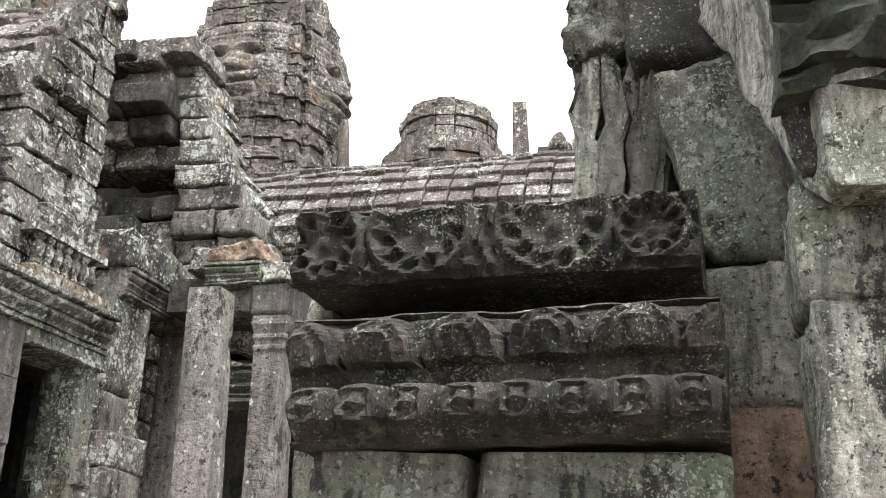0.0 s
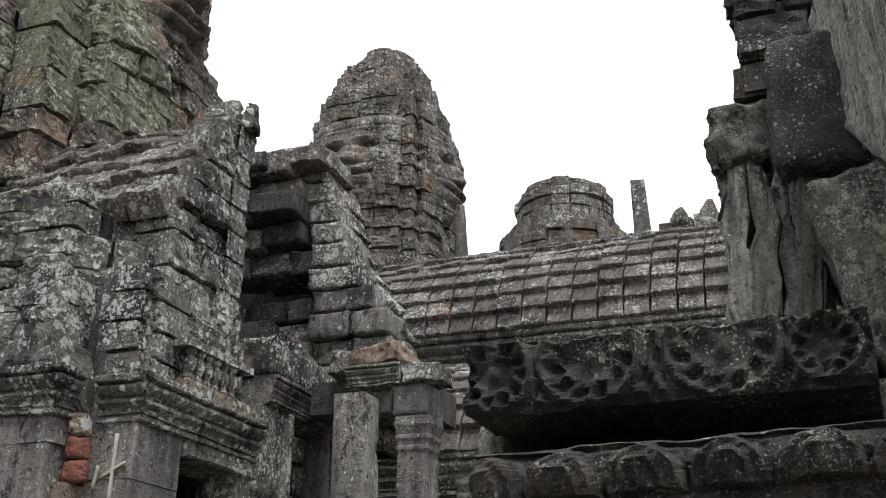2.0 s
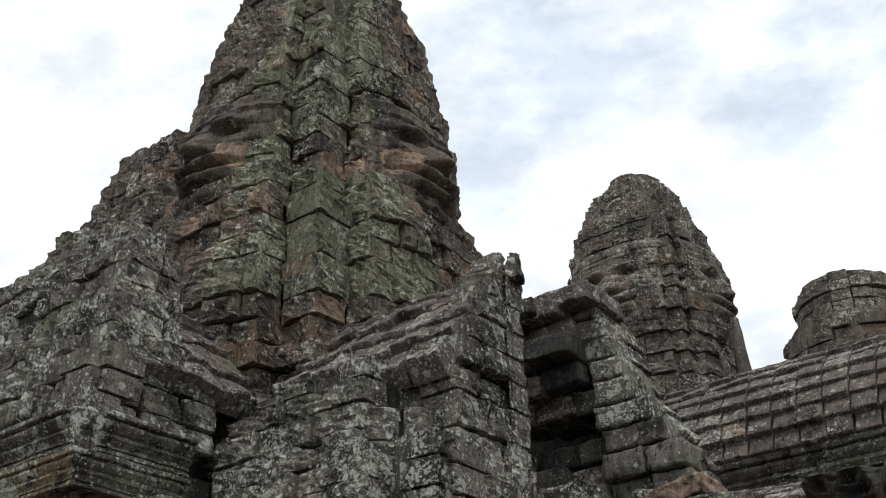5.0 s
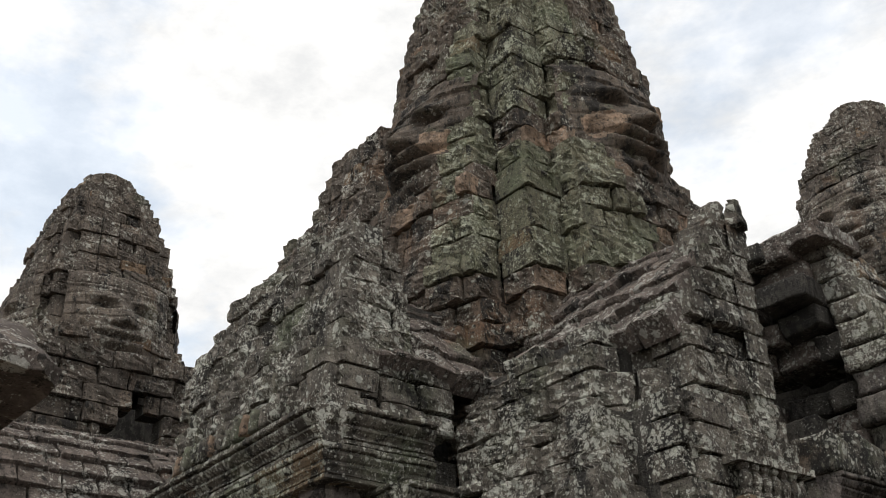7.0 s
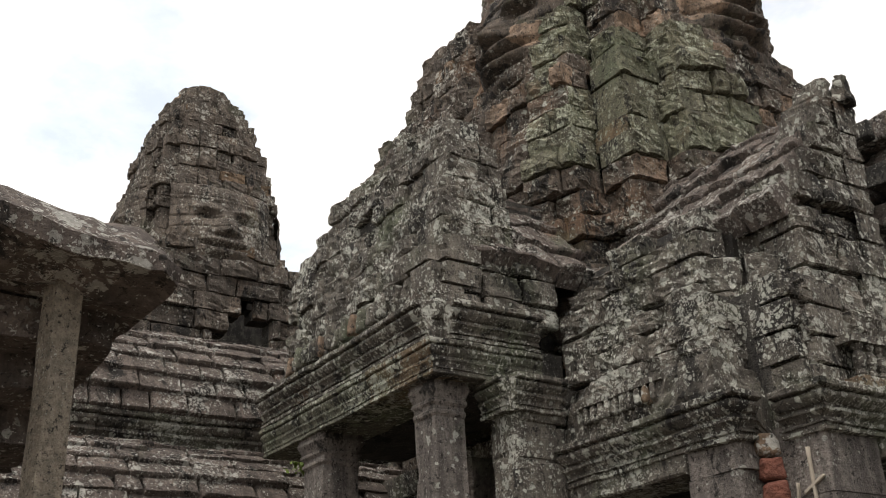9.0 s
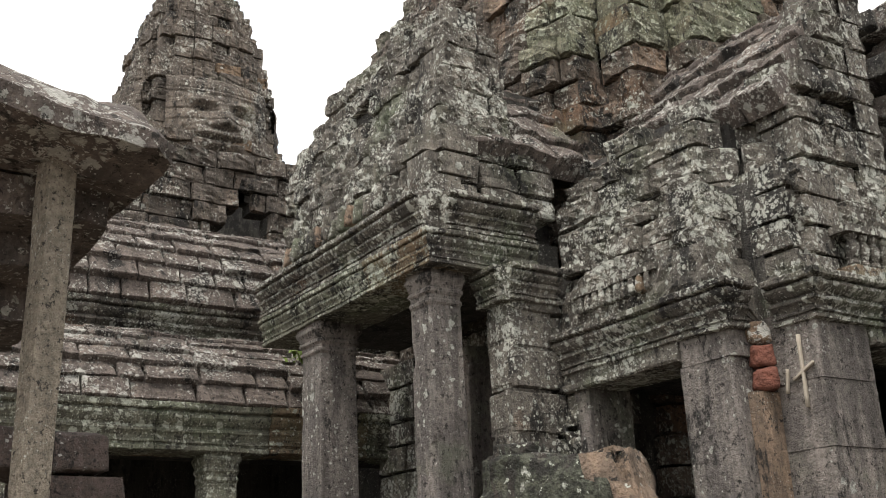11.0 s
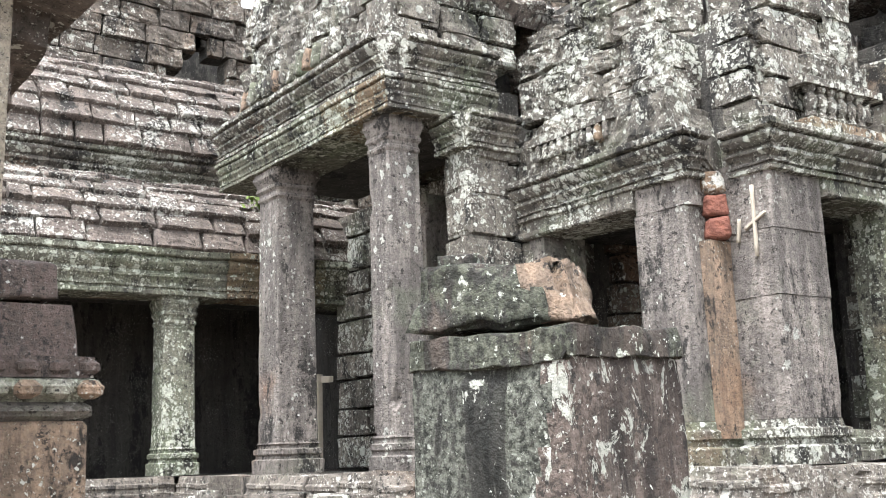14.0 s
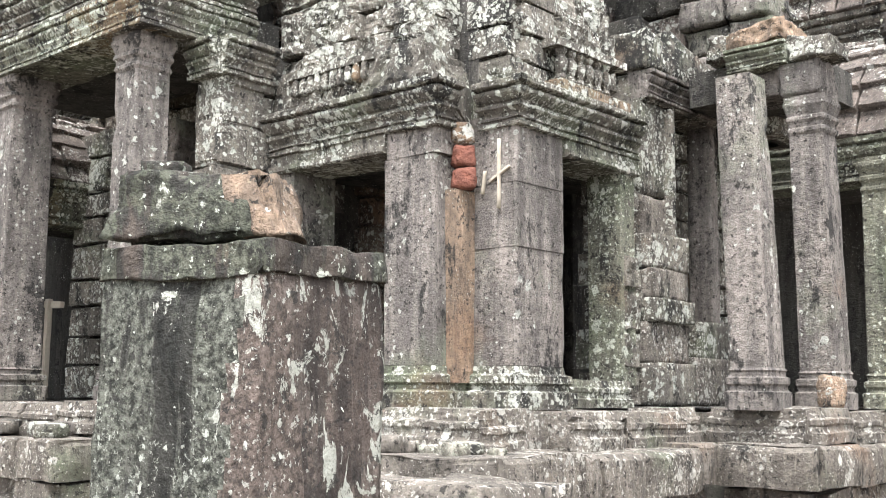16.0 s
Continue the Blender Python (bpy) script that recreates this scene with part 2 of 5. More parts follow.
# albedo lowered so that rooms, recesses and cores read as deep shade
INNER_SHADE = stone("inner_shade_sandstone", (0.09, 0.083, 0.073), (0.05, 0.047, 0.043), lichen=0.1, crust=0.5, moss=0.1)
LATERITE = plain("red_laterite", (0.2, 0.07, 0.045), 0.95, 18, 0.75, 0.05)
OCHRE = stone("ochre_sandstone", (0.36, 0.25, 0.175), (0.22, 0.165, 0.125), lichen=0.15, crust=0.3, warm=0.5, streaks=0.7)
CONCRETE = stone("old_concrete", (0.33, 0.285, 0.225), (0.25, 0.215, 0.17), lichen=0.1, crust=0.08, size=0.4, streaks=0.2)
EARTH = plain("courtyard_earth", (0.19, 0.155, 0.12), 1.0, 3, 0.5, 0.03)
PLASTER = plain("pale_mortar", (0.42, 0.37, 0.30), 0.95, 25, 0.35, 0.004)
LEAF = plain("leaf", (0.16, 0.24, 0.04), 0.6, 20, 0.4, 0.002)


# ---- mesh helpers ----
rng = np.random.RandomState(7)


def thing(name, label, category, kind="", group=""):
    return tagged(new(name), label, category, group, kind)


def mesh_of(name, verts, faces, material, smooth=False):
    me = bpy.data.meshes.new(name)
    me.from_pydata([tuple(map(float, v)) for v in verts], [], [tuple(map(int, f)) for f in faces])
    me.materials.append(material)
    if smooth:
        me.polygons.foreach_set("use_smooth", [True] * len(me.polygons))
    me.update()
    return me


def part(name, me, parent, label="", kind=""):
    ob = new(name, me)
    ob.parent = parent
    return tagged(ob, label, kind=kind)


def block_shape(seed, cells):
    """A worn unit block: its rounded face at y = 0 looks along +y, its back is at y = -1."""
    r = np.random.RandomState(seed)
    edge = 0.05
    g = np.r_[-0.5, np.linspace(-0.5 + edge, 0.5 - edge, cells - 1), 0.5]
    verts = []
    worn = r.uniform(0.4, 1.6, 4)
    for a, z in enumerate(g):
        for b, x in enumerate(g):
            rim = a in (0, cells), b in (0, cells)
            back = 0.055 * sum(rim) * worn[2 * (a > cells / 2) + (b > cells / 2)] ** 2 + r.uniform(-0.03, 0.03)
            pull = 0.009 * sum(rim)
            verts.append((x * (1 - 2 * pull) + r.uniform(-0.012, 0.012), -back, z * (1 - 2 * pull) + r.uniform(-0.015, 0.015)))
    k = cells + 1
    faces = [(a * k + b, a * k + b + 1, (a + 1) * k + b + 1, (a + 1) * k + b) for a in range(cells) for b in range(cells)]
    faces = [f[::-1] for f in faces]
    n = len(verts)
    verts += [(-0.485, -1, -0.485), (0.485, -1, -0.485), (0.485, -1, 0.485), (-0.485, -1, 0.485)]
    faces += [(*range(k), n + 1, n), (*reversed(range(k * cells, k * k)), n + 3, n + 2),
              (*reversed(range(0, k * k, k)), n, n + 3), (*range(k - 1, k * k, k), n + 2, n + 1)]
    return np.array(verts), faces


SHAPES = [block_shape(s, 5) for s in range(14)]
LITE = [block_shape(50 + s, 3) for s in range(8)]
FINE = [block_shape(90 + s, 7) for s in range(10)]
SHARED = {}


def shared_block(k, material):
    if (k, material.name) not in SHARED:
        SHARED[k, material.name] = mesh_of("stone_block", *SHAPES[k], material)
    return SHARED[k, material.name]


def hewn(x, y, z):
    """Worn, carved faces: hollows and knobs of a hand's width."""
    v = Vector((x, y, z))
    return 0.045 * noise.noise(v / 0.28) + 0.035 * noise.noise(v / 0.11 + Vector((5, 2, 1))) - 0.06 * max(0.0, noise.noise(v / 0.5 + Vector((3, 8, 4))) - 0.25)


class Mason:
    """Lays blocks for one thing. The nearest to a point of the plan become parts; the rest is joined."""

    def __init__(self, parent, material, anchor=(-4, 4), most=280, piece="stone_block", relief=None):
        self.parent, self.material, self.anchor, self.most, self.piece, self.relief, self.laid = parent, material, anchor, most, piece, relief, []

    def lay(self, centre, along, out, length, depth, height, material=None):
        """centre: the middle of the block's face."""
        along, out = np.array(along, float), np.array(out, float)
        up = np.cross(along, -out)
        m = np.eye(4)
        m[:3, 0], m[:3, 1], m[:3, 2], m[:3, 3] = along * length, out * depth, up * height, centre
        self.laid.append((m, material or self.material))

    def wall(self, p0, p1, z0, z1, course=0.33, lengths=(0.45, 0.95), depth=0.45, proud=0.02, voids=(), tilt=0.0, liner=True, ragged=0.0, gap=0.026):
        """A face from p0 to p1, which looks to the right of that way. voids: (u0, u1, z0, z1). tilt: metres it leans back over its height."""
        p0, p1 = np.array(p0, float), np.array(p1, float)
        total = np.linalg.norm(p1 - p0)
        d = (p1 - p0) / total
        n = np.array([d[1], -d[0]])
        rows = max(1, round((z1 - z0) / course))
        cuts = z0 + (z1 - z0) * np.r_[0, (np.arange(1, rows) + rng.uniform(-0.16, 0.16, rows - 1)) / rows, 1]
        lean = tilt / max(z1 - z0, 0.01)
        for a, b in zip(cuts[:-1], cuts[1:]):
            u = 0.0
            while u < total - 1e-3:
                w = rng.uniform(*lengths)
                if total - u - w < lengths[0] * 0.6:
                    w = total - u
                spans = [(u, u + w)]
                for v0, v1, y0, y1 in voids:
                    if a < y1 - 0.05 and b > y0 + 0.05:
                        spans = [s for s0, s1 in spans for s in ((s0, min(s1, v0)), (max(s0, v1), s1)) if s[1] - s[0] > 0.04]
                for s0, s1 in spans:
                    if ragged and b > z1 - 0.01 and rng.rand() < ragged:
                        continue
                    c = p0 + d * (s0 + s1) / 2 + n * (rng.uniform(-proud, proud) - lean * ((a + b) / 2 - z0))
                    yaw, roll_ = rng.normal(0, 0.35 * proud), rng.normal(0, 0.012)
                    d2, n2 = d + n * yaw, n - d * yaw
                    self.lay((c[0], c[1], (a + b) / 2), (d2[0], d2[1], roll_), (n2[0], n2[1], 0), s1 - s0 - gap, depth * rng.uniform(0.9, 1.1), b - a - gap)
                u += w
        if liner:
            us = sorted({min(0.3, total / 3), total - min(0.3, total / 3), *(v for o in voids for v in o[:2])})
            boxes = []
            for s0, s1 in zip(us[:-1], us[1:]):
                if s1 - s0 < 0.05:
                    continue
                cover = sorted((o[2], o[3]) for o in voids if o[0] < (s0 + s1) / 2 < o[1])
                z = z0
                for y0, y1 in cover:
                    if y0 > z + 0.02:
                        boxes.append((s0, s1, z, y0))
                    z = y1
                if z1 > z + 0.02:
                    boxes.append((s0, s1, z, z1 - 0.03))
            verts, faces = [], []
            for s0, s1, a, b in boxes:
                o = len(verts)
                for zz in (a, b):
                    for s, back in ((s0, 0.16), (s1, 0.16), (s1, depth + 0.02), (s0, depth + 0.02)):
                        q = p0 + d * s - n * (back + lean * (zz - z0))
                        verts.append((q[0], q[1], zz))
                faces += [tuple(o + k for k in f) for f in ((0, 1, 5, 4), (1, 2, 6, 5), (2, 3, 7, 6), (3, 0, 4, 7), (4, 5, 6, 7), (3, 2, 1, 0))]
            if boxes:
                part("wall_core", mesh_of("wall_core", verts, faces, INNER_SHADE), self.parent)
        return self

    def slope(self, p0, p1, profile, width=0.45, depth=0.28, proud=0.015, jitter=0.3, ragged=0.0, aligned=False, step=0.02, lap=0.32):
        """Roof stones in courses from p0 to p1. profile: (set back, z) from the eave to the ridge; each course laps over the one below."""
        p0, p1 = np.array(p0, float), np.array(p1, float)
        total = np.linalg.norm(p1 - p0)
        d = (p1 - p0) / total
        n = np.array([d[1], -d[0]])
        for k, ((b0, z0), (b1, z1)) in enumerate(zip(profile[:-1], profile[1:])):
            run, rise = b1 - b0, z1 - z0
            h = math.hypot(run, rise)
            out = np.array([n[0] * rise, n[1] * rise, run]) / h
            count = max(1, round(total / width))
            us = np.linspace(0, total, count + 1)
            if not aligned:
                us[1:-1] += rng.uniform(-jitter, jitter, count - 1) * width + (0.5 * width if k % 2 else 0) * 0.6
                us = np.sort(us)
            for u0, u1 in zip(us[:-1], us[1:]):
                if u1 - u0 < 0.08 or (ragged and k == len(profile) - 2 and rng.rand() < ragged):
                    continue
                lift = rng.uniform(0, proud) + step
                q = p0 + d * (u0 + u1) / 2 - n * (b0 + b1) / 2
                centre = np.array([q[0], q[1], (z0 + z1) / 2]) + out * lift
                face = out + np.array([0, 0, 1.0]) * lap
                face /= np.linalg.norm(face)
                self.lay(centre, (d[0], d[1], 0), face, u1 - u0 - 0.02, depth, h * 1.06)
        return self

    def ring(self, plan, z0, z1, course=0.34, lengths=(0.4, 0.8), depth=0.5, proud=0.03, core=0.22, keep=None, jag=0.0, paint=None):
        """Courses round a plan that changes with height: plan(z) gives its corners, anticlockwise."""
        rows = max(1, round((z1 - z0) / course))
        cuts = np.linspace(z0, z1, rows + 1)
        verts, faces = [], []
        for a, b in zip(cuts[:-1], cuts[1:]):
            pts, top = np.array(plan(a)), np.array(plan(b))
            swell = 1 + rng.uniform(-jag, jag)
            pts, top = pts.mean(0) + (pts - pts.mean(0)) * swell, top.mean(0) + (top - top.mean(0)) * swell
            for i in range(len(pts)):
                p, q, p2 = pts[i], pts[(i + 1) % len(pts)], top[i]
                total = np.linalg.norm(q - p)
                if total < 0.08:
                    continue
                d = (q - p) / total
                n = np.array([d[1], -d[0]])
                back = float((p - p2) @ n)
                out = np.array([*n, 0.0])
                u = 0.0
                while u < total - 1e-3:
                    w = rng.uniform(*lengths)
                    if total - u - w < lengths[0] * 0.6:
                        w = total - u
                    c = p + d * (u + w / 2) - n * max(0.0, back * 0.3) + n * rng.uniform(-proud, proud)
                    if keep is None or keep(c[0], c[1], (a + b) / 2):
                        self.lay((c[0], c[1], (a + b) / 2), (d[0], d[1], 0), out, w - 0.024, depth, (b - a) - 0.022, paint(c[0], c[1], (a + b) / 2) if paint else None)
                    u += w
            mid = pts.mean(0)
            o, n_ = len(verts), len(pts)
            for ring_, z in ((pts, a), (top, b)):
                for v in ring_:
                    r = np.linalg.norm(v - mid)
                    v = mid + (v - mid) * max(0.1, 1 - core / r)
                    verts.append((*v, z))
            faces += [(o + i, o + (i + 1) % n_, o + n_ + (i + 1) % n_, o + n_ + i) for i in range(n_)]
            faces.append(tuple(o + n_ + i for i in range(n_)))
        part("core", mesh_of("core", verts, faces, INNER_SHADE), self.parent)
        return self

    def done(self):
        at = np.array(self.anchor, float)
        order = sorted(range(len(self.laid)), key=lambda i: (np.linalg.norm(self.laid[i][0][:2, 3] - at[:2]) + 0.35 * abs(self.laid[i][0][2, 3] - (at[2] if len(at) > 2 else 3)), i))
        rest = {}
        for rank, i in enumerate(order):
            m, material = self.laid[i]
            if rank < self.most and self.relief is None:
                ob = part(self.piece, shared_block(int(rng.randint(len(SHAPES))), material), self.parent)
                ob.matrix_local = Matrix(m.tolist())
            else:
                shape = FINE[int(rng.randint(len(FINE)))] if self.relief and rank < 900 else SHAPES[int(rng.randint(len(SHAPES)))] if self.relief or rank < 3 * self.most else LITE[int(rng.randint(len(LITE)))]
                pts = shape[0] @ m[:3, :3].T + m[:3, 3]
                if self.relief:
                    out = m[:3, 1] / np.linalg.norm(m[:3, 1])
                    pts[:-4] += np.array([self.relief(*p) for p in pts[:-4]])[:, None] * out
                if rank < self.most:
                    c = pts.mean(0)
                    ob = part(self.piece, mesh_of(self.piece, pts - c, shape[1], material), self.parent)
                    ob.location = c
                else:
                    rest.setdefault(material.name, (material, [], []))
                    _, verts, faces = rest[material.name]
                    faces += [tuple(len(verts) + k for k in f) for f in shape[1]]
                    verts += list(pts)
        for material, verts, faces in rest.values():
            part("masonry", mesh_of("masonry", verts, faces, material), self.parent, "joined courses of weathered sandstone blocks", "stuff")


def wobble(p, size, amount):
    return noise.noise(Vector(p) / size) * amount


def fine(profile, step):
    """A closed outline with points no further apart than step."""
    out = []
    for (a, b), (c, d) in zip(profile, profile[1:] + profile[:1]):
        k = max(1, math.ceil(math.hypot(c - a, d - b) / step))
        out += [(a + (c - a) * i / k, b + (d - b) * i / k) for i in range(k)]
    return out


def sweep(name, p0, p1, profile, material, parent, step=0.12, rough=0.012, relief=None, z_end=None, fine_step=None, label="", worn_ends=0.0, mitre=(0, 0)):
    """A moulded stone: a closed outline of (out, z), anticlockwise from the front foot upwards, drawn from p0 to p1; out looks to the right of that way."""
    p0, p1 = np.array(p0, float), np.array(p1, float)
    total = np.linalg.norm(p1[:2] - p0[:2])
    d = (p1[:2] - p0[:2]) / total
    n = np.array([d[1], -d[0]])
    if fine_step:
        profile = fine(profile, fine_step)
    k, m = max(1, round(total / step)), len(profile)
    za, zb = (p0[2], p1[2]) if len(p0) > 2 else (0, 0)
    verts = []
    for i in range(k + 1):
        u = i / k
        for j, (o, z) in enumerate(profile):
            e = min(u, 1 - u) * total
            o2 = o - worn_ends * max(0, 1 - e / 0.12) ** 2 * (1 if o > 0 else 0)
            if relief:
                o2 += relief(u * total, z, o)
            along = -mitre[0] * max(o2, 0.0) * (1 - u) + total * u + mitre[1] * max(o2, 0.0) * u
            q = p0[:2] + d * along + n * o2
            v = np.array([q[0], q[1], z + za + (zb - za) * u])
            v += [wobble((*v[:2], v[2] + 9 * c), 0.25, rough) + wobble((*v[:2], v[2] + 9 * c), 0.09, rough * 0.6) for c in range(3)]
            verts.append(v)
    faces = [(i * m + j, (i + 1) * m + j, (i + 1) * m + (j + 1) % m, i * m + (j + 1) % m) for i in range(k) for j in range(m)]
    faces += [tuple(range(m))[::-1], tuple(k * m + j for j in range(m))]
    me = mesh_of(name, verts, faces, material)
    bm = bmesh.new()
    bm.from_mesh(me)
    bmesh.ops.recalc_face_normals(bm, faces=bm.faces)
    bm.to_mesh(me)
    bm.free()
    return part(name, me, parent, label)


def run(name, p0, p1, profile, material, parent, stones=(0.7, 1.3), drop=0.0, shift=0.02, rough=0.012, mitre=(0, 0), **more):
    """A row of moulded stones end to end."""
    p0, p1 = np.array(p0, float), np.array(p1, float)
    total = np.linalg.norm(p1[:2] - p0[:2])
    u = 0.0
    while u < total - 0.02:
        w = rng.uniform(*stones)
        if total - u - w < stones[0] * 0.5:
            w = total - u
        a, b = p0 + (p1 - p0) * u / total, p0 + (p1 - p0) * (u + w - 0.012) / total
        s, z = rng.uniform(-shift, shift), rng.uniform(-shift, shift) * 0.4
        ends = (mitre[0] if u == 0 else 0, mitre[1] if u + w > total - 0.02 else 0)
        if rng.rand() >= drop:
            sweep(name, a, b, [(o + s if o > -0.2 else o, h + z) for o, h in profile], material, parent, rough=rough, mitre=ends, **more)
        u += w


def boulder(name, x, y, z, sx, sy, sz, material, seed=0, turn=0.0, rough=0.12, cuts=3, box=0.75, tilt=(0.0, 0.0)):
    """A lone stone: a squarish, worn lump that stands on z."""
    bm = bmesh.new()
    bmesh.ops.create_cube(bm, size=2)
    bmesh.ops.subdivide_edges(bm, edges=bm.edges, cuts=cuts, use_grid_fill=True)
    for v in bm.verts:
        ball = v.co.normalized() * 1.2
        c = v.co * box + ball * (1 - box)
        c += Vector((wobble(tuple(c * 1.3 + Vector((seed, 0, 0))), 1.0, rough), wobble(tuple(c * 1.3 + Vector((0, seed, 5))), 1.0, rough), wobble(tuple(c * 1.3 + Vector((9, 0, seed))), 1.0, rough)))
        v.co = (c.x * sx / 2, c.y * sy / 2, c.z * sz / 2)
    low = min(v.co.z for v in bm.verts)
    for v in bm.verts:
        v.co.z -= low
    me = bpy.data.meshes.new(name)
    bm.to_mesh(me)
    bm.free()
    me.materials.append(material)
    me.polygons.foreach_set("use_smooth", [True] * len(me.polygons))
    ob = new(name, me)
    ob.matrix_world = pose(x, y, z, *tilt, turn)
    return ob


def hexa(name, foot, sx, sy, sz, material, parent, turn=0.0, taper=(1.0, 1.0), shear=(0.0, 0.0), tilt=(0.0, 0.0), rough=0.02, cuts=8, seed=0, drop=(0, 0, 0, 0), label=""):
    """A hewn block on its foot's middle: tapers and shears to the top; drop: how far its four top corners are cut down."""
    bm = bmesh.new()
    bmesh.ops.create_cube(bm, size=1)
    bmesh.ops.subdivide_edges(bm, edges=bm.edges, cuts=cuts, use_grid_fill=True)
    off = Vector((seed * 1.7, seed * 0.9, seed * 2.3))
    for v in bm.verts:
        x, y, h = v.co.x, v.co.y, v.co.z + 0.5
        rim = sum(abs(c) > 0.499 for c in v.co)
        cut = sum(d * (0.5 + a * x) * (0.5 + b * y) for d, (a, b) in zip(drop, ((-1, -1), (1, -1), (1, 1), (-1, 1))))
        c = Vector((x * sx * (1 + (taper[0] - 1) * h) + shear[0] * h, y * sy * (1 + (taper[1] - 1) * h) + shear[1] * h, h * (sz - cut)))
        if rim > 1:
            c -= Vector((math.copysign(1, x) * (abs(x) > 0.499), math.copysign(1, y) * (abs(y) > 0.499), math.copysign(1, v.co.z) * (abs(v.co.z) > 0.499))) * rough * 0.9 * (0.6 + noise.noise(c * 9 + off))
        for size, amount in ((0.3, rough), (0.1, 0.6 * rough), (0.04, 0.3 * rough)):
            c += Vector([noise.noise(c / size + off + Vector((7 * k, 0, 0))) for k in range(3)]) * amount
        v.co = c
    low = min(v.co.z for v in bm.verts)
    for v in bm.verts:
        v.co.z -= low
    me = bpy.data.meshes.new(name)
    bm.to_mesh(me)
    bm.free()
    me.materials.append(material)
    me.polygons.foreach_set("use_smooth", [True] * len(me.polygons))
    ob = new(name, me)
    ob.parent = parent
    ob.matrix_local = pose(*foot, *tilt, turn)
    return tagged(ob, label)


def box_profile(z0, z1, out, back=-0.3):
    return [(out, z0), (out, z1), (back, z1), (back, z0)]


# Mouldings: outlines of (out, z), from the front foot upwards and back.
CYMA = ((0.2, 0), (0.34, 0.02), (0.34, 0.10), (0.12, 0.115), (0.12, 0.16), (0.3, 0.175), (0.3, 0.21), (0.14, 0.225), (0.18, 0.29), (0.36, 0.36), (0.52, 0.40), (0.52, 0.46), (0.3, 0.475), (0.3, 0.53),
        (0.5, 0.57), (0.74, 0.66), (0.82, 0.70), (0.82, 0.77), (0.55, 0.785), (0.55, 0.83), (0.9, 0.85), (1.0, 0.88), (1.0, 0.98), (0.95, 1.0))


def cornice(z0, z1, out, back=-0.35, steps=5):
    """Fillets, hollows and a broad swelling that step outwards to the top."""
    return [(out * o, z0 + (z1 - z0) * h) for o, h in CYMA] + [(back, z1), (back, z0)]


def plinth(z0, z1, out, back=-0.35):
    h = z1 - z0
    return [(out, z0), (out, z0 + 0.3 * h), (out - 0.02, z0 + 0.34 * h), (out * 0.75, z0 + 0.38 * h), (out * 0.7, z0 + 0.5 * h), (out * 0.82, z0 + 0.56 * h), (out * 0.82, z0 + 0.68 * h),
            (out * 0.5, z0 + 0.74 * h), (out * 0.42, z0 + 0.86 * h), (out * 0.3, z1), (back, z1), (back, z0)]


def square_turn(name, x, y, outline, material, parent, yaw=0.0, rough=0.006, chip=0.0, seed=0.0, lean=(0.0, 0.0), corner=0.12, label=""):
    """A square stone turned from an outline of (half width, z); its arrises are chamfered and chipped. lean: shift in x and y per metre of height."""
    verts, faces = [], []
    base = outline[0][1]
    ring_ = []
    for sx, sy in ((1, -1), (1, 1), (-1, 1), (-1, -1)):
        ring_ += [(sx * (1 - corner), sy) if sx * sy < 0 else (sx, sy * (1 - corner)), (sx, sy * (1 - corner)) if sx * sy < 0 else (sx * (1 - corner), sy)]
    dense = []
    for i in range(len(ring_)):
        (a, b), (c, d) = ring_[i], ring_[(i + 1) % len(ring_)]
        long = math.hypot(c - a, d - b) > 0.6
        dense += [(a + (c - a) * k / 4, b + (d - b) * k / 4) for k in range(4)] if long else [(a, b)]
    m = len(dense)
    for w, z in outline:
        for i, (a, b) in enumerate(dense):
            hit = max(0.0, noise.noise(Vector((seed + a * 2, b * 2, z * 3.1))) - 0.28) * chip if abs(a) > 0.7 and abs(b) > 0.7 else 0.0
            v = Vector((a * w * (1 - hit), b * w * (1 - hit), z))
            v += Vector((wobble((v.x + seed, v.y, v.z), 0.22, rough), wobble((v.x, v.y + seed, v.z + 4), 0.22, rough), 0))
            v.x, v.y = v.x + lean[0] * (z - base), v.y + lean[1] * (z - base)
            verts.append(v)
    faces = [(j * m + i, j * m + (i + 1) % m, (j + 1) * m + (i + 1) % m, (j + 1) * m + i) for j in range(len(outline) - 1) for i in range(m)]
    faces += [tuple(range(m))[::-1], tuple((len(outline) - 1) * m + i for i in range(m))]
    ob = part(name, mesh_of(name, verts, faces, material), parent, label)
    ob.matrix_local = pose(x, y, 0, 0, 0, yaw)
    return ob


def steps_between(a, b, k):
    return [(a[0] + (b[0] - a[0]) * i / k, a[1] + (b[1] - a[1]) * i / k) for i in range(k + 1)]


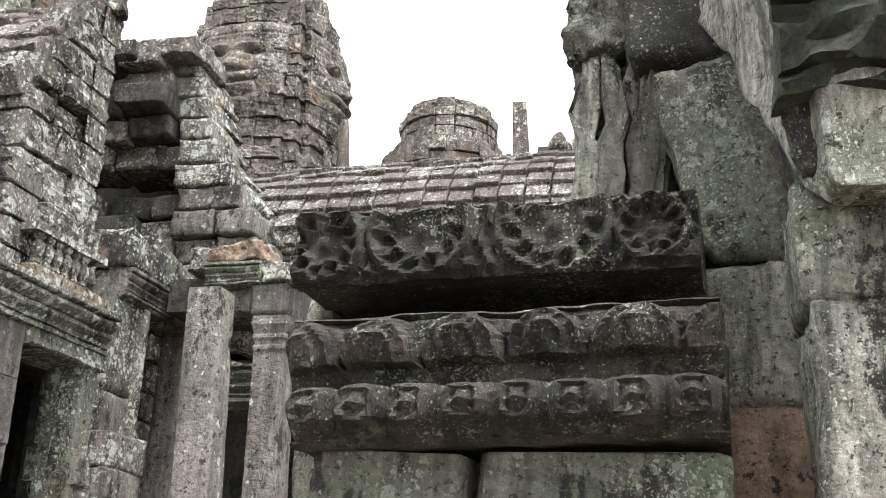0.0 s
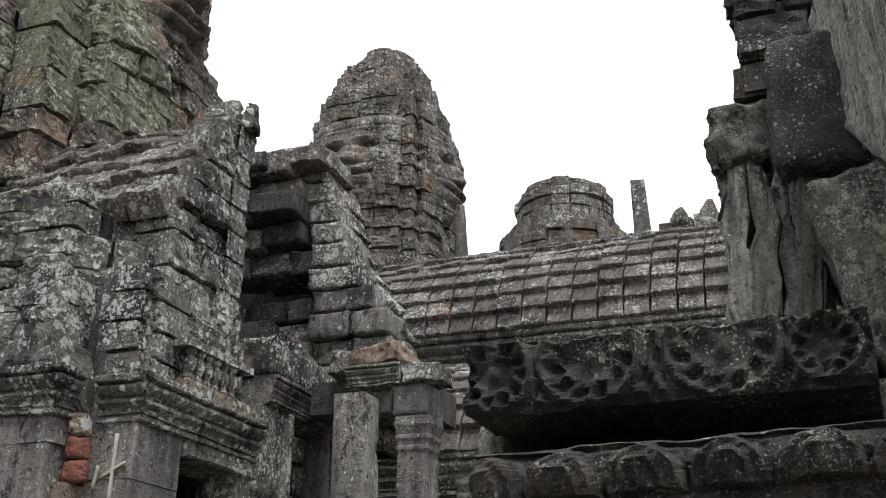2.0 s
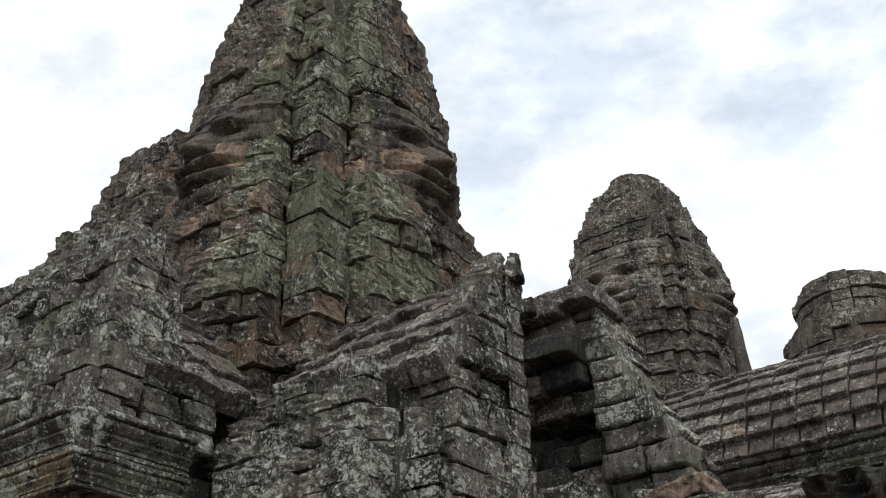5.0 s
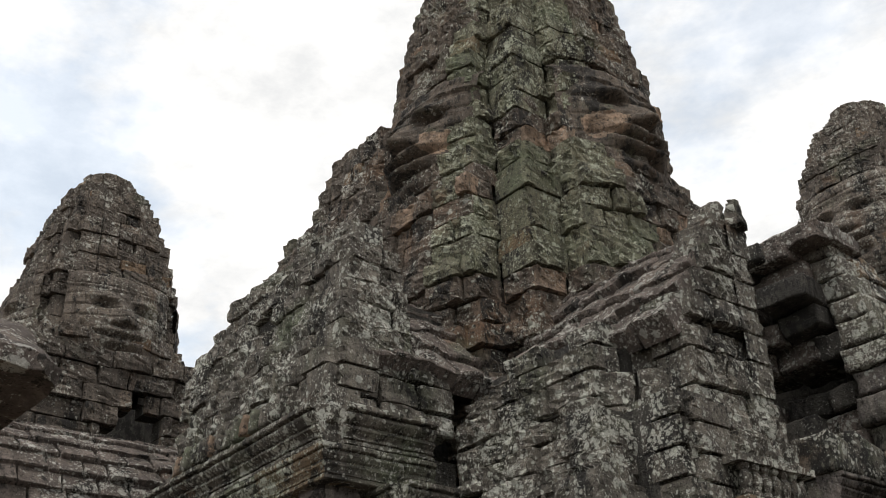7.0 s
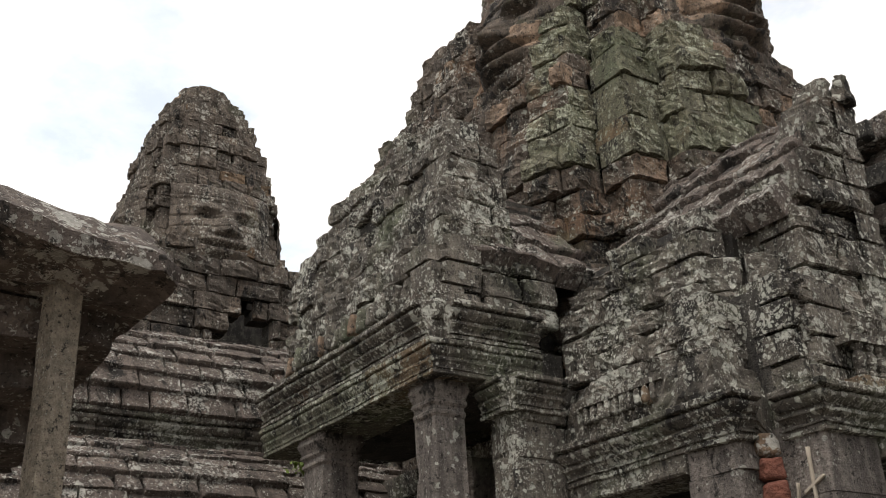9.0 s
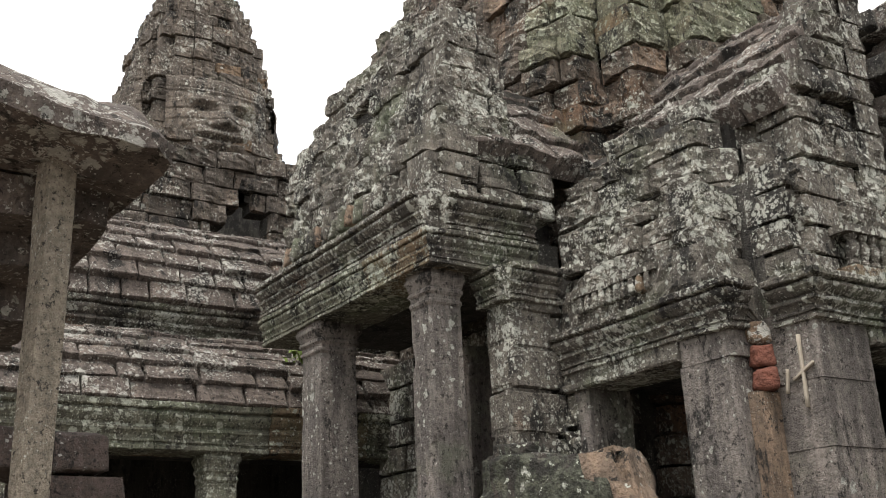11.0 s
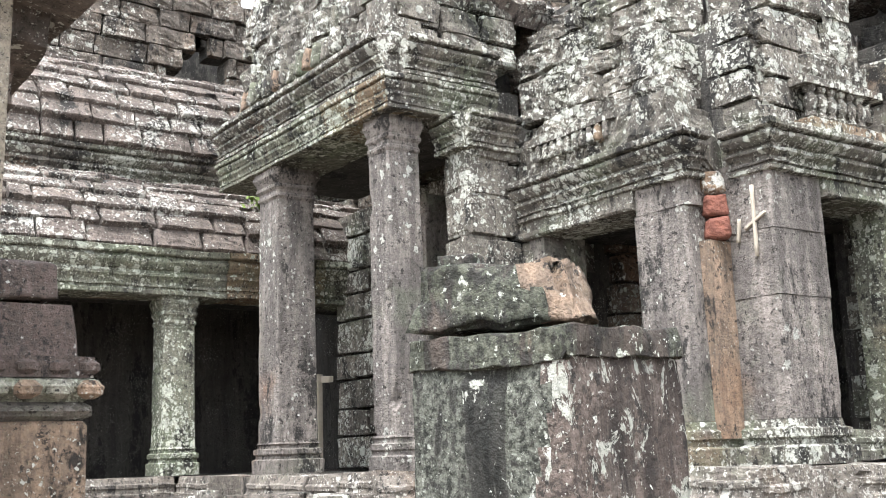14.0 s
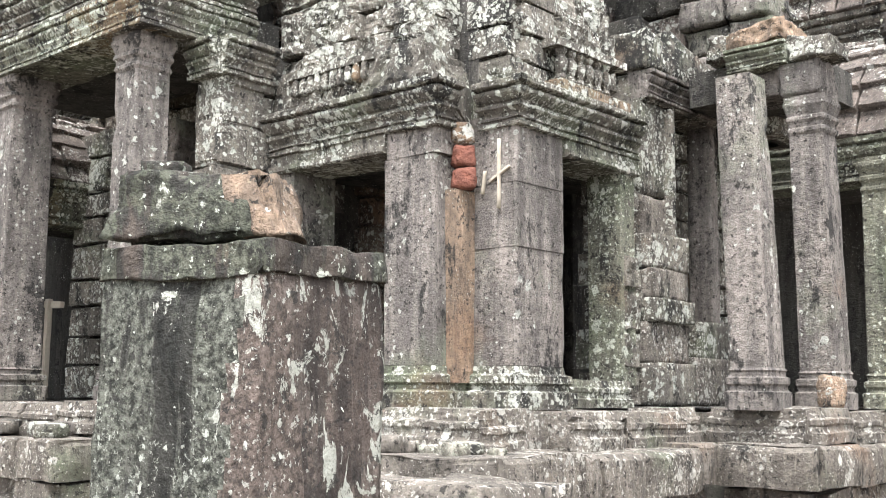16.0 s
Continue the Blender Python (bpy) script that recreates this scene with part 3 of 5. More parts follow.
def column(name, x, y, z0, z1, half, label, material=None, capital=True, lean=(0.0, 0.0), chip=0.5, seed=0.0, group="", yaw=0.0, taper=0.94, broken=False, base_h=0.34):
    """A square pillar: moulded base, shaft and capital."""
    col = thing(name, label, "pillar", group=group)
    material = material or CLEAN
    h, b = half, base_h
    square_turn("base", x, y, [(h * 1.24, z0), (h * 1.26, z0 + 0.42 * b), (h * 1.13, z0 + 0.46 * b), (h * 1.10, z0 + 0.56 * b), (h * 1.2, z0 + 0.62 * b), (h * 1.2, z0 + 0.76 * b),
                               (h * 1.06, z0 + 0.8 * b), (h * 1.04, z0 + 0.9 * b), (h * 1.1, z0 + 0.94 * b), (h * 1.02, z0 + b)], material, col, yaw, seed=seed)
    top = z1 - (0.36 if capital else 0)
    shift = lambda z: (x + lean[0] * (z - z0 - b), y + lean[1] * (z - z0 - b))
    square_turn("shaft", x, y, steps_between((h, z0 + b), (h * taper, top), 26), material, col, yaw, chip=chip, seed=seed + 3, lean=lean, corner=0.06)
    if capital:
        cx, cy = shift(top)
        c = z1 - top
        square_turn("capital", cx, cy, [(h * 0.95, top), (h * 1.04, top + 0.08 * c), (h * 1.04, top + 0.16 * c), (h * 0.97, top + 0.2 * c), (h * 0.98, top + 0.3 * c), (h * 1.09, top + 0.38 * c), (h * 1.09, top + 0.46 * c), (h * 1.02, top + 0.5 * c), (h * 1.12, top + 0.66 * c),
                                          (h * 1.2, top + 0.76 * c), (h * 1.2, top + 0.86 * c), (h * 1.14, top + 0.88 * c), (h * 1.16, z1)], material, col, yaw, seed=seed + 5, chip=0.2)
    return col


def solid(name, x0, x1, y0, y1, z0, z1, material, parent):
    v = [(x, y, z) for z in (z0, z1) for x, y in ((x0, y0), (x1, y0), (x1, y1), (x0, y1))]
    return part(name, mesh_of(name, v, [(0, 1, 5, 4), (1, 2, 6, 5), (2, 3, 7, 6), (3, 0, 4, 7), (4, 5, 6, 7), (3, 2, 1, 0)], material), parent)


# ---- ground ----
def build_ground():
    size, k = 1500.0, 48
    g = np.sign(np.linspace(-1, 1, k + 1)) * np.abs(np.linspace(-1, 1, k + 1)) ** 3 * size
    verts = [(x, y, 0.03 * noise.noise(Vector((x, y, 0)) * 0.4) if abs(x) + abs(y) < 60 else 0.0) for y in g for x in g]
    faces = [(j * (k + 1) + i, j * (k + 1) + i + 1, (j + 1) * (k + 1) + i + 1, (j + 1) * (k + 1) + i) for j in range(k) for i in range(k)]
    tagged(new("ground", mesh_of("ground", verts, faces, EARTH)), "trodden brown earth of the temple courtyard", "ground", kind="structure")


build_ground()
FLOOR = 1.42


# ---- terrace ----
def build_terrace():
    t = thing("terrace", "moulded sandstone terrace with stepped edges under the temple", "terrace", kind="structure")
    for x0, x1, y0, y1 in ((-6.0, -3.9, 8.0, 20), (-9.0, -4.7, 4.75, 20), (-20, -8.4, 4.35, 20), (-20, -12.75, -12, 4.35)):
        solid("terrace_core", x0 + 0.02, x1 - 0.3, y0 + 0.3, y1, 0.0, 1.02, INNER_SHADE, t)
    for x0, x1, y0, y1 in ((-6.2, -4.15, 8.35, 20), (-9.2, -4.95, 5.35, 20), (-20, -8.6, 4.9, 20), (-20, -13.1, -12, 4.9)):
        solid("floor_core", x0, x1 - 0.25, y0 + 0.25, y1, 1.0, FLOOR - 0.03, PAVE, t)
    low = [(0.05, 0.84), (0.06, 0.98), (0.05, 1.12), (0.02, 1.15), (-0.85, 1.15), (-0.85, 0.84)]
    under = [(0.0, 0.0), (0.02, 0.25), (-0.04, 0.3), (-0.06, 0.5), (-0.02, 0.55), (-0.02, 0.66), (-0.1, 0.7), (-0.12, 0.8), (-0.6, 0.84), (-0.6, 0.0)]
    for a, b in (((-4.75, 8.0), (-3.9, 8.0)), ((-3.9, 8.0), (-3.9, 14)), ((-8.4, 4.75), (-4.35, 4.75)), ((-4.35, 4.75), (-4.75, 8.0)), ((-12.75, 4.35), (-8.4, 4.35)), ((-8.4, 4.35), (-8.4, 4.75)), ((-12.75, -6), (-12.75, 4.35))):
        run("ledge_stone", a, b, low, PAVE, t, (0.6, 1.2), shift=0.06, rough=0.022, worn_ends=0.03, fine_step=0.15)
        run("footing_stone", a, b, under, PAVE, t, (0.9, 1.6), shift=0.02)
    step = plinth(1.15, FLOOR, 0.10, -0.5)
    for a, b in (((-5.0, 8.35), (-4.15, 8.35)), ((-4.15, 8.35), (-4.15, 14)), ((-8.6, 5.3), (-4.95, 5.3)), ((-4.95, 5.3), (-5.1, 8.35)), ((-12.9, 4.8), (-8.6, 4.8)), ((-8.6, 4.8), (-8.6, 5.3)), ((-13.05, -6), (-13.05, 4.8))):
        run("step_stone", a, b, step, PAVE, t, (0.5, 1.0), drop=0.1, shift=0.06, rough=0.022, worn_ends=0.05)


build_terrace()


# ---- corner pavilion ----
YA, XA, X2, Y2 = 6.65, -6.6, -6.05, 7.1
SPRING = 3.62


def build_pavilion():
    p = thing("corner_pavilion", "lichened grey sandstone temple pavilion with window openings and stepped upper tiers", "temple building")
    m = Mason(p, GREY, anchor=(-6, 6.5, 3.5), relief=hewn)
    # the face with the wide opening
    m.wall((-8.85, YA), (-7.15, YA), FLOOR, SPRING, 0.36, voids=[(0.28, 1.70, FLOOR + 0.22, SPRING)], depth=0.5)
    # corner piers
    for name, x, y, hx, seed in (("corner_pier", -6.87, 6.95, 0.30, 1.0), ("corner_pier", -6.40, 7.42, 0.35, 5.0)):
        z, k = FLOOR + 0.34, 0
        for top in ((2.75, 3.3, 3.9) if seed > 2 else (3.55, 3.9)):
            square_turn("pier_stone", x, y, steps_between((hx, z + 0.004), (hx * 0.985, top), 6), CLEAN, p, seed=seed + k, chip=0.25, corner=0.06, lean=(-0.02, 0.0) if seed < 2 else (0, 0))
            z, k = top, k + 7
        square_turn("pier_base", x, y, [(hx * 1.22, FLOOR - 0.02), (hx * 1.24, FLOOR + 0.12), (hx * 1.1, FLOOR + 0.14), (hx * 1.08, FLOOR + 0.18), (hx * 1.16, FLOOR + 0.2), (hx * 1.15, FLOOR + 0.26), (hx * 1.03, FLOOR + 0.28), (hx * 1.02, FLOOR + 0.34)], GREY, p, seed=seed, chip=0.3, corner=0.06)
    # ochre panel and red laterite between the piers
    solid("ochre_panel", -6.62, -6.5, 6.80, 7.15, FLOOR + 0.2, 3.25, OCHRE, p)
    for k, (z, mat) in enumerate(((3.25, LATERITE), (3.44, LATERITE), (3.64, ROOF))):
        hexa("laterite_brick", (-6.53 - 0.01 * k, 6.95, z), 0.22, 0.2, 0.185, mat, p, turn=-45 + 6 * k, rough=0.022, cuts=5, seed=80 + k, taper=(0.9, 0.9))
    # pale mortar repairs on the corner pier
    for x, z, w, h, lean_ in ((-6.22, 3.08, 0.026, 0.6, 0), (-6.32, 3.32, 0.024, 0.24, 62), (-6.40, 3.22, 0.022, 0.2, 8)):
        hexa("mortar_repair", (x, 7.055, z), w, 0.03, h, PLASTER, p, rough=0.003, cuts=5, seed=x, tilt=(0, lean_))
    # the face with the narrow opening
    m.wall((X2, 7.76), (X2, 9.0), FLOOR, SPRING, 0.36, voids=[(0.0, 0.94, FLOOR + 0.2, SPRING)], depth=0.32)
    sweep("window_jamb", (X2 - 0.36, 8.66), (X2 + 0.0, 8.66), [(0.0, FLOOR + 0.2), (0.0, SPRING), (-0.25, SPRING), (-0.25, FLOOR + 0.2)], GREEN, p, step=0.2)
    sweep("window_jamb", (-8.62, YA + 0.55), (-8.62, YA + 0.02), [(-0.0, FLOOR + 0.2), (-0.0, SPRING), (-0.2, SPRING), (-0.2, FLOOR + 0.2)], CLEAN, p, step=0.2)
    run("window_sill", (X2, 7.76), (X2, 8.75), plinth(FLOOR, FLOOR + 0.24, 0.08), GREY, p)
    run("window_sill", (-8.6, YA), (-7.15, YA), plinth(FLOOR, FLOOR + 0.24, 0.08), GREY, p)
    # pilaster and tall doorway beyond
    m.wall((-6.22, 8.95), (-6.22, 9.2), FLOOR, 4.5, 0.4, lengths=(0.3, 0.4), depth=0.5)
    for k, (z0, z1) in enumerate(((FLOOR, 2.5), (2.51, 3.5), (3.51, 4.48))):
        hexa("door_jamb_stone", (-6.36, 9.47, z0), 0.42, 0.6, z1 - z0, PAVE if k < 2 else GREY, p, rough=0.018, cuts=10, seed=500 + k)
    square_turn("door_moulding", -6.14, 9.74, steps_between((0.05, FLOOR), (0.05, 4.46), 12), GREY, p, rough=0.004, chip=0.3)
    hexa("door_jamb_stone", (-6.3, 10.74, FLOOR), 0.3, 0.16, 3.05, CLEAN, p, rough=0.015, cuts=8, seed=506)
    hexa("door_lintel", (-6.32, 10.05, 4.46), 0.42, 1.62, 0.3, GREY, p, rough=0.012, cuts=9, seed=508)
    run("lintel_moulding", (-6.1, 9.24), (-6.1, 10.86), cornice(4.5, 4.78, 0.09, -0.2), CLEAN, p, (0.8, 1.0), shift=0.004)
    for k, (y, w, h) in enumerate(((9.42, 0.44, 0.42), (9.9, 0.5, 0.5), (10.42, 0.5, 0.36))):
        hexa("door_cornice_stone", (-6.27, y, 4.775), 0.46, w, h, GREY, p, rough=0.016, cuts=9, seed=510 + k, turn=2 * k - 2, drop=(0, 0, 0.12, 0.1 * k))
    m.wall((-6.65, 10.3), (-6.65, 12.6), FLOOR, 4.9, 0.36, (0.3, 0.55), depth=0.4, proud=0.03)
    hexa("ochre_patch", (-6.66, 11.3, 2.0), 0.1, 0.62, 1.3, OCHRE, p, rough=0.03, cuts=9, seed=520, taper=(1.0, 0.35), shear=(0, -0.2))
    for k, (y, z, w, h, o) in enumerate(((9.45, FLOOR, 0.86, 0.42, 0.06), (9.42, 1.83, 0.74, 0.4, 0.0), (9.46, 2.22, 0.8, 0.24, 0.1), (9.44, 2.45, 0.7, 0.3, 0.03), (9.44, 2.74, 0.72, 0.36, 0.02), (10.4, FLOOR, 0.9, 0.5, -0.1), (10.6, 1.9, 0.7, 0.4, -0.16))):
        hexa("pilaster_stone", (-6.2 + 0.6 * o, y, z), 0.42, 0.5 * w + 0.42, h - 0.004, PAVE if k % 2 else GREY, p, rough=0.012, cuts=9, seed=530 + k, turn=(k * 37 % 7) - 3)
    # lintels and entablature
    ent = cornice(SPRING + 0.16, 4.18, 0.15, -0.5)
    lint = [(0.03, SPRING), (0.05, SPRING + 0.02), (0.05, SPRING + 0.06), (0.02, SPRING + 0.07), (0.02, SPRING + 0.17), (-0.5, SPRING + 0.17), (-0.5, SPRING)]
    for a, b in (((-8.85, YA), (-7.15, YA)), ((X2, 7.76), (X2, 8.98))):
        run("lintel_stone", a, b, lint, GREY, p, (1.2, 2.0))
    for a, b, c in (((-8.9, YA), (XA + 0.03, YA), (0, 1)), ((XA + 0.03, YA), (XA + 0.03, 6.85), (1, 0)), ((-6.45, Y2), (X2, Y2), (0, 1)), ((X2, Y2), (X2, 8.98), (1, 0))):
        run("entablature_stone", a, b, ent, GREY, p, (0.6, 1.1), shift=0.008, mitre=c)
    # frieze with small figures and the row of balusters, as plain knobs
    run("frieze_stone", (-8.9, YA + 0.08), (-6.7, YA + 0.08), box_profile(4.19, 4.62, 0.03), GREY, p, (0.5, 0.9), shift=0.03, rough=0.03, fine_step=0.12,
        relief=lambda u, z, o: 0.055 * max(0, math.sin(u * 21) * math.sin((z - 4.19) * 14)) if o > 0 else 0)
    for k in range(10):
        x = -8.42 + 0.105 * k
        hexa("frieze_knob", (x, YA + 0.03, 4.34), 0.075, 0.12, 0.17, GREY, p, rough=0.014, cuts=4, seed=820 + k, taper=(0.7, 0.6))
    run("frieze_rail", (-8.55, YA + 0.05), (-7.35, YA + 0.05), box_profile(4.52, 4.58, 0.06), GREY, p, (0.5, 0.8))
    for k in range(6):
        y = 7.72 + 0.14 * k
        square_turn("baluster", X2 + 0.0, y, [(0.03, 4.30), (0.05, 4.33), (0.035, 4.37), (0.055, 4.43), (0.055, 4.49), (0.03, 4.54), (0.05, 4.57), (0.05, 4.6)], GREY, p, corner=0.5, seed=k)
    run("frieze_rail", (X2 - 0.05, 7.6), (X2 - 0.05, 8.7), box_profile(4.60, 4.67, 0.12), GREY, p, (0.8, 1.2))
    run("frieze_rail", (X2 - 0.05, 7.6), (X2 - 0.05, 8.8), box_profile(4.18, 4.29, 0.14), GREY, p, (0.8, 1.2))
    # upper courses: ragged, stepped back
    m.wall((-8.9, YA + 0.12), (-6.75, YA + 0.12), 4.6, 5.35, 0.25, (0.3, 0.75), proud=0.07, tilt=0.2, ragged=0.25)
    m.wall((XA - 0.12, YA + 0.15), (XA - 0.12, 7.65), 4.19, 5.25, 0.25, (0.3, 0.5), proud=0.07, tilt=0.15, ragged=0.2)
    m.wall((-6.8, Y2 + 0.1), (X2 - 0.08, Y2 + 0.1), 4.19, 5.2, 0.25, (0.3, 0.6), proud=0.07, tilt=0.2, ragged=0.2)
    m.wall((X2 - 0.1, Y2 + 0.05), (X2 - 0.1, 8.92), 4.19, 5.3, 0.27, (0.3, 0.7), proud=0.06, tilt=0.15, ragged=0.2)
    solid("roof_core", -8.9, -6.55, YA + 0.52, 10.0, SPRING + 0.1, 5.2, INNER_SHADE, p)
    # added room backs close the openings; their dark colour stands in for shade
    solid("room_wall", -9.3, -9.02, 6.7, 12.0, 0.5, 5.0, INNER_SHADE, p)
    solid("room_wall", -9.0, -7.35, 9.75, 10.1, 0.5, 5.0, INNER_SHADE, p)
    solid("room_wall", -9.0, -7.4, 9.1, 9.3, 0.5, 5.0, INNER_SHADE, p)
    # second tier with the hole, then the roof slopes
    m.wall((-9.3, 7.05), (-7.2, 7.05), 5.2, 6.35, 0.3, (0.35, 0.85), proud=0.06, tilt=0.3, ragged=0.2, voids=[(1.3, 1.62, 5.2, 5.5)])
    m.wall((-7.25, 7.05), (-6.55, 7.75), 5.1, 6.1, 0.3, (0.35, 0.7), proud=0.07, tilt=0.35, ragged=0.2)
    m.wall((-6.35, 7.7), (-6.35, 8.92), 5.2, 6.5, 0.32, (0.35, 0.8), proud=0.06, tilt=0.15)
    solid("tier_core", -9.2, -7.1, 7.6, 8.9, 5.1, 6.1, INNER_SHADE, p)
    # gable end of the east arm: a raking roof that rises to the broken edge
    for k, (y0, z0, z1) in enumerate(((7.75, 6.2, 6.5), (7.95, 6.5, 6.8), (8.1, 6.8, 7.1), (8.25, 7.1, 7.35), (8.4, 7.35, 7.55))):
        m.wall((-6.33 - 0.02 * k, y0), (-6.33 - 0.02 * k, 8.9), z0, z1, 0.3, (0.3, 0.7), proud=0.05)
    m.wall((-6.35, 8.92), (-8.6, 8.92), 4.6, 7.5, 0.32, (0.4, 0.8), proud=0.05, depth=0.35)
    m.material = ROOF
    m.slope((-9.0, 7.55), (-6.45, 7.55), [(0, 6.15), (0.26, 6.5), (0.52, 6.85), (0.78, 7.18), (1.0, 7.45), (1.3, 7.62)], width=0.42, proud=0.05)
    m.material = GREY
    solid("arm_core", -8.8, -6.7, 8.2, 8.75, 6.0, 7.0, INNER_SHADE, p)
    m.done()
    return p


build_pavilion()


def lump(name, x, y, z, s, label, category, material, seed, group="", turn=0, flat=0.6, box=0.6):
    return tagged(boulder(name, x, y, z, s, s * 0.8, s * flat, material, seed, turn, box=box), label, category, group)


# acroterion on the gable
tagged(hexa("roof_finial", (-6.36, 8.78, 7.42), 0.2, 0.2, 0.36, GREY, None, turn=20, taper=(0.5, 0.6), rough=0.05, seed=3), "worn pointed stone finial on the broken gable", "finial")
tagged(hexa("roof_finial", (-6.6, 8.66, 7.44), 0.44, 0.32, 0.3, GREY, None, turn=10, taper=(0.7, 0.6), rough=0.06, seed=8), "rounded worn stone on the broken gable", "finial")


# ---- broken vault of the east arm ----
def curve(z, *knots):
    zs = [k[0] for k in knots]
    return [float(np.interp(z, zs, [k[i] for k in knots])) for i in range(1, len(knots[0]))]


def build_vault():
    v = thing("broken_vault", "collapsed corbelled vault end with dark recess of jutting stones", "temple ruin")
    m = Mason(v, GREY, anchor=(-6, 10, 6), most=200, relief=hewn)
    dice = random.Random(17)
    outer = lambda z: curve(z, (5.0, -5.42), (5.75, -5.45), (6.22, -5.76), (6.88, -6.12), (7.71, -6.36), (8.1, -6.5))[0]
    inner = lambda z: curve(z, (5.0, -6.55), (6.7, -6.53), (7.4, -6.72), (7.8, -6.8))[0]
    z = 4.95
    for k in range(10):
        h = (0.36, 0.32, 0.34, 0.3, 0.3, 0.32, 0.3, 0.3, 0.28, 0.26)[k]
        # dressed stones of the broken section
        x, stop = inner(z + h / 2) + dice.uniform(-0.06, 0.06), outer(z + h / 2)
        while x < stop - 0.05:
            w = min(dice.uniform(0.42, 0.68), stop - x)
            w = stop - x if stop - x - w < 0.2 else w
            hexa("vault_stone", (x + w / 2, 11.05 + dice.uniform(-0.05, 0.05), z), w - 0.02, 0.66, h - 0.018, CLEAN if stop - x - w > 0.1 or z < 6.2 else GREY, v, turn=dice.uniform(-2, 2), rough=0.018, cuts=6, seed=200 + 10 * k + x)
            x += w
        # stones jutting in the recess, with a hollow low down
        if z > 6.55 or z < 6.0:
            x = -8.3 + 0.25 * (k % 2)
            while x < inner(z) - 0.1:
                w = dice.uniform(0.42, 0.72)
                hexa("corbel_stone", (min(x + w / 2, inner(z) - w / 2 + 0.05), 11.2 - (0.1 * (k - 4) if k > 4 else 0) + dice.uniform(-0.3, 0.15), z), w - 0.03, 0.7, h - 0.02, ROOF if dice.random() < 0.5 else INNER_SHADE, v, turn=dice.uniform(-9, 9), rough=0.016, cuts=7, seed=300 + 10 * k + x, tilt=(dice.uniform(-5, 5), dice.uniform(-4, 4)))
                x += w
        z += h
    hexa("overhanging_slab", (-7.0, 10.85, 7.86), 1.35, 1.0, 0.26, ROOF, v, turn=3, rough=0.04, cuts=8, seed=401)
    hexa("overhanging_slab", (-8.0, 10.6, 7.74), 0.9, 1.2, 0.26, ROOF, v, turn=-4, rough=0.04, cuts=8, seed=402)
    # back and cores of the recess, its shade put into their dark colour
    solid("recess_back", -8.8, -6.7, 11.75, 12.1, 4.6, 7.5, INNER_SHADE, v)
    solid("vault_core", -6.9, -6.4, 11.3, 11.7, 4.4, 7.2, INNER_SHADE, v)
    solid("vault_core", -6.26, -5.8, 11.3, 11.7, 4.4, 6.0, INNER_SHADE, v)
    m.slope((-5.46, 11.1), (-5.46, 11.65), [(0, 5.3), (0.06, 5.75), (0.28, 6.15), (0.46, 6.5), (0.66, 6.85), (0.78, 7.2), (0.86, 7.55), (0.98, 7.95)], width=0.45, depth=0.3, proud=0.05, lap=0.2)
    m.wall((-6.1, 10.84), (-5.42, 10.84), 4.3, 4.95, 0.33, (0.4, 0.8), proud=0.05, depth=0.6)
    m.wall((-5.42, 10.78), (-5.42, 11.65), 4.3, 5.3, 0.33, (0.4, 0.8), proud=0.05, depth=0.4)
    m.done()


build_vault()


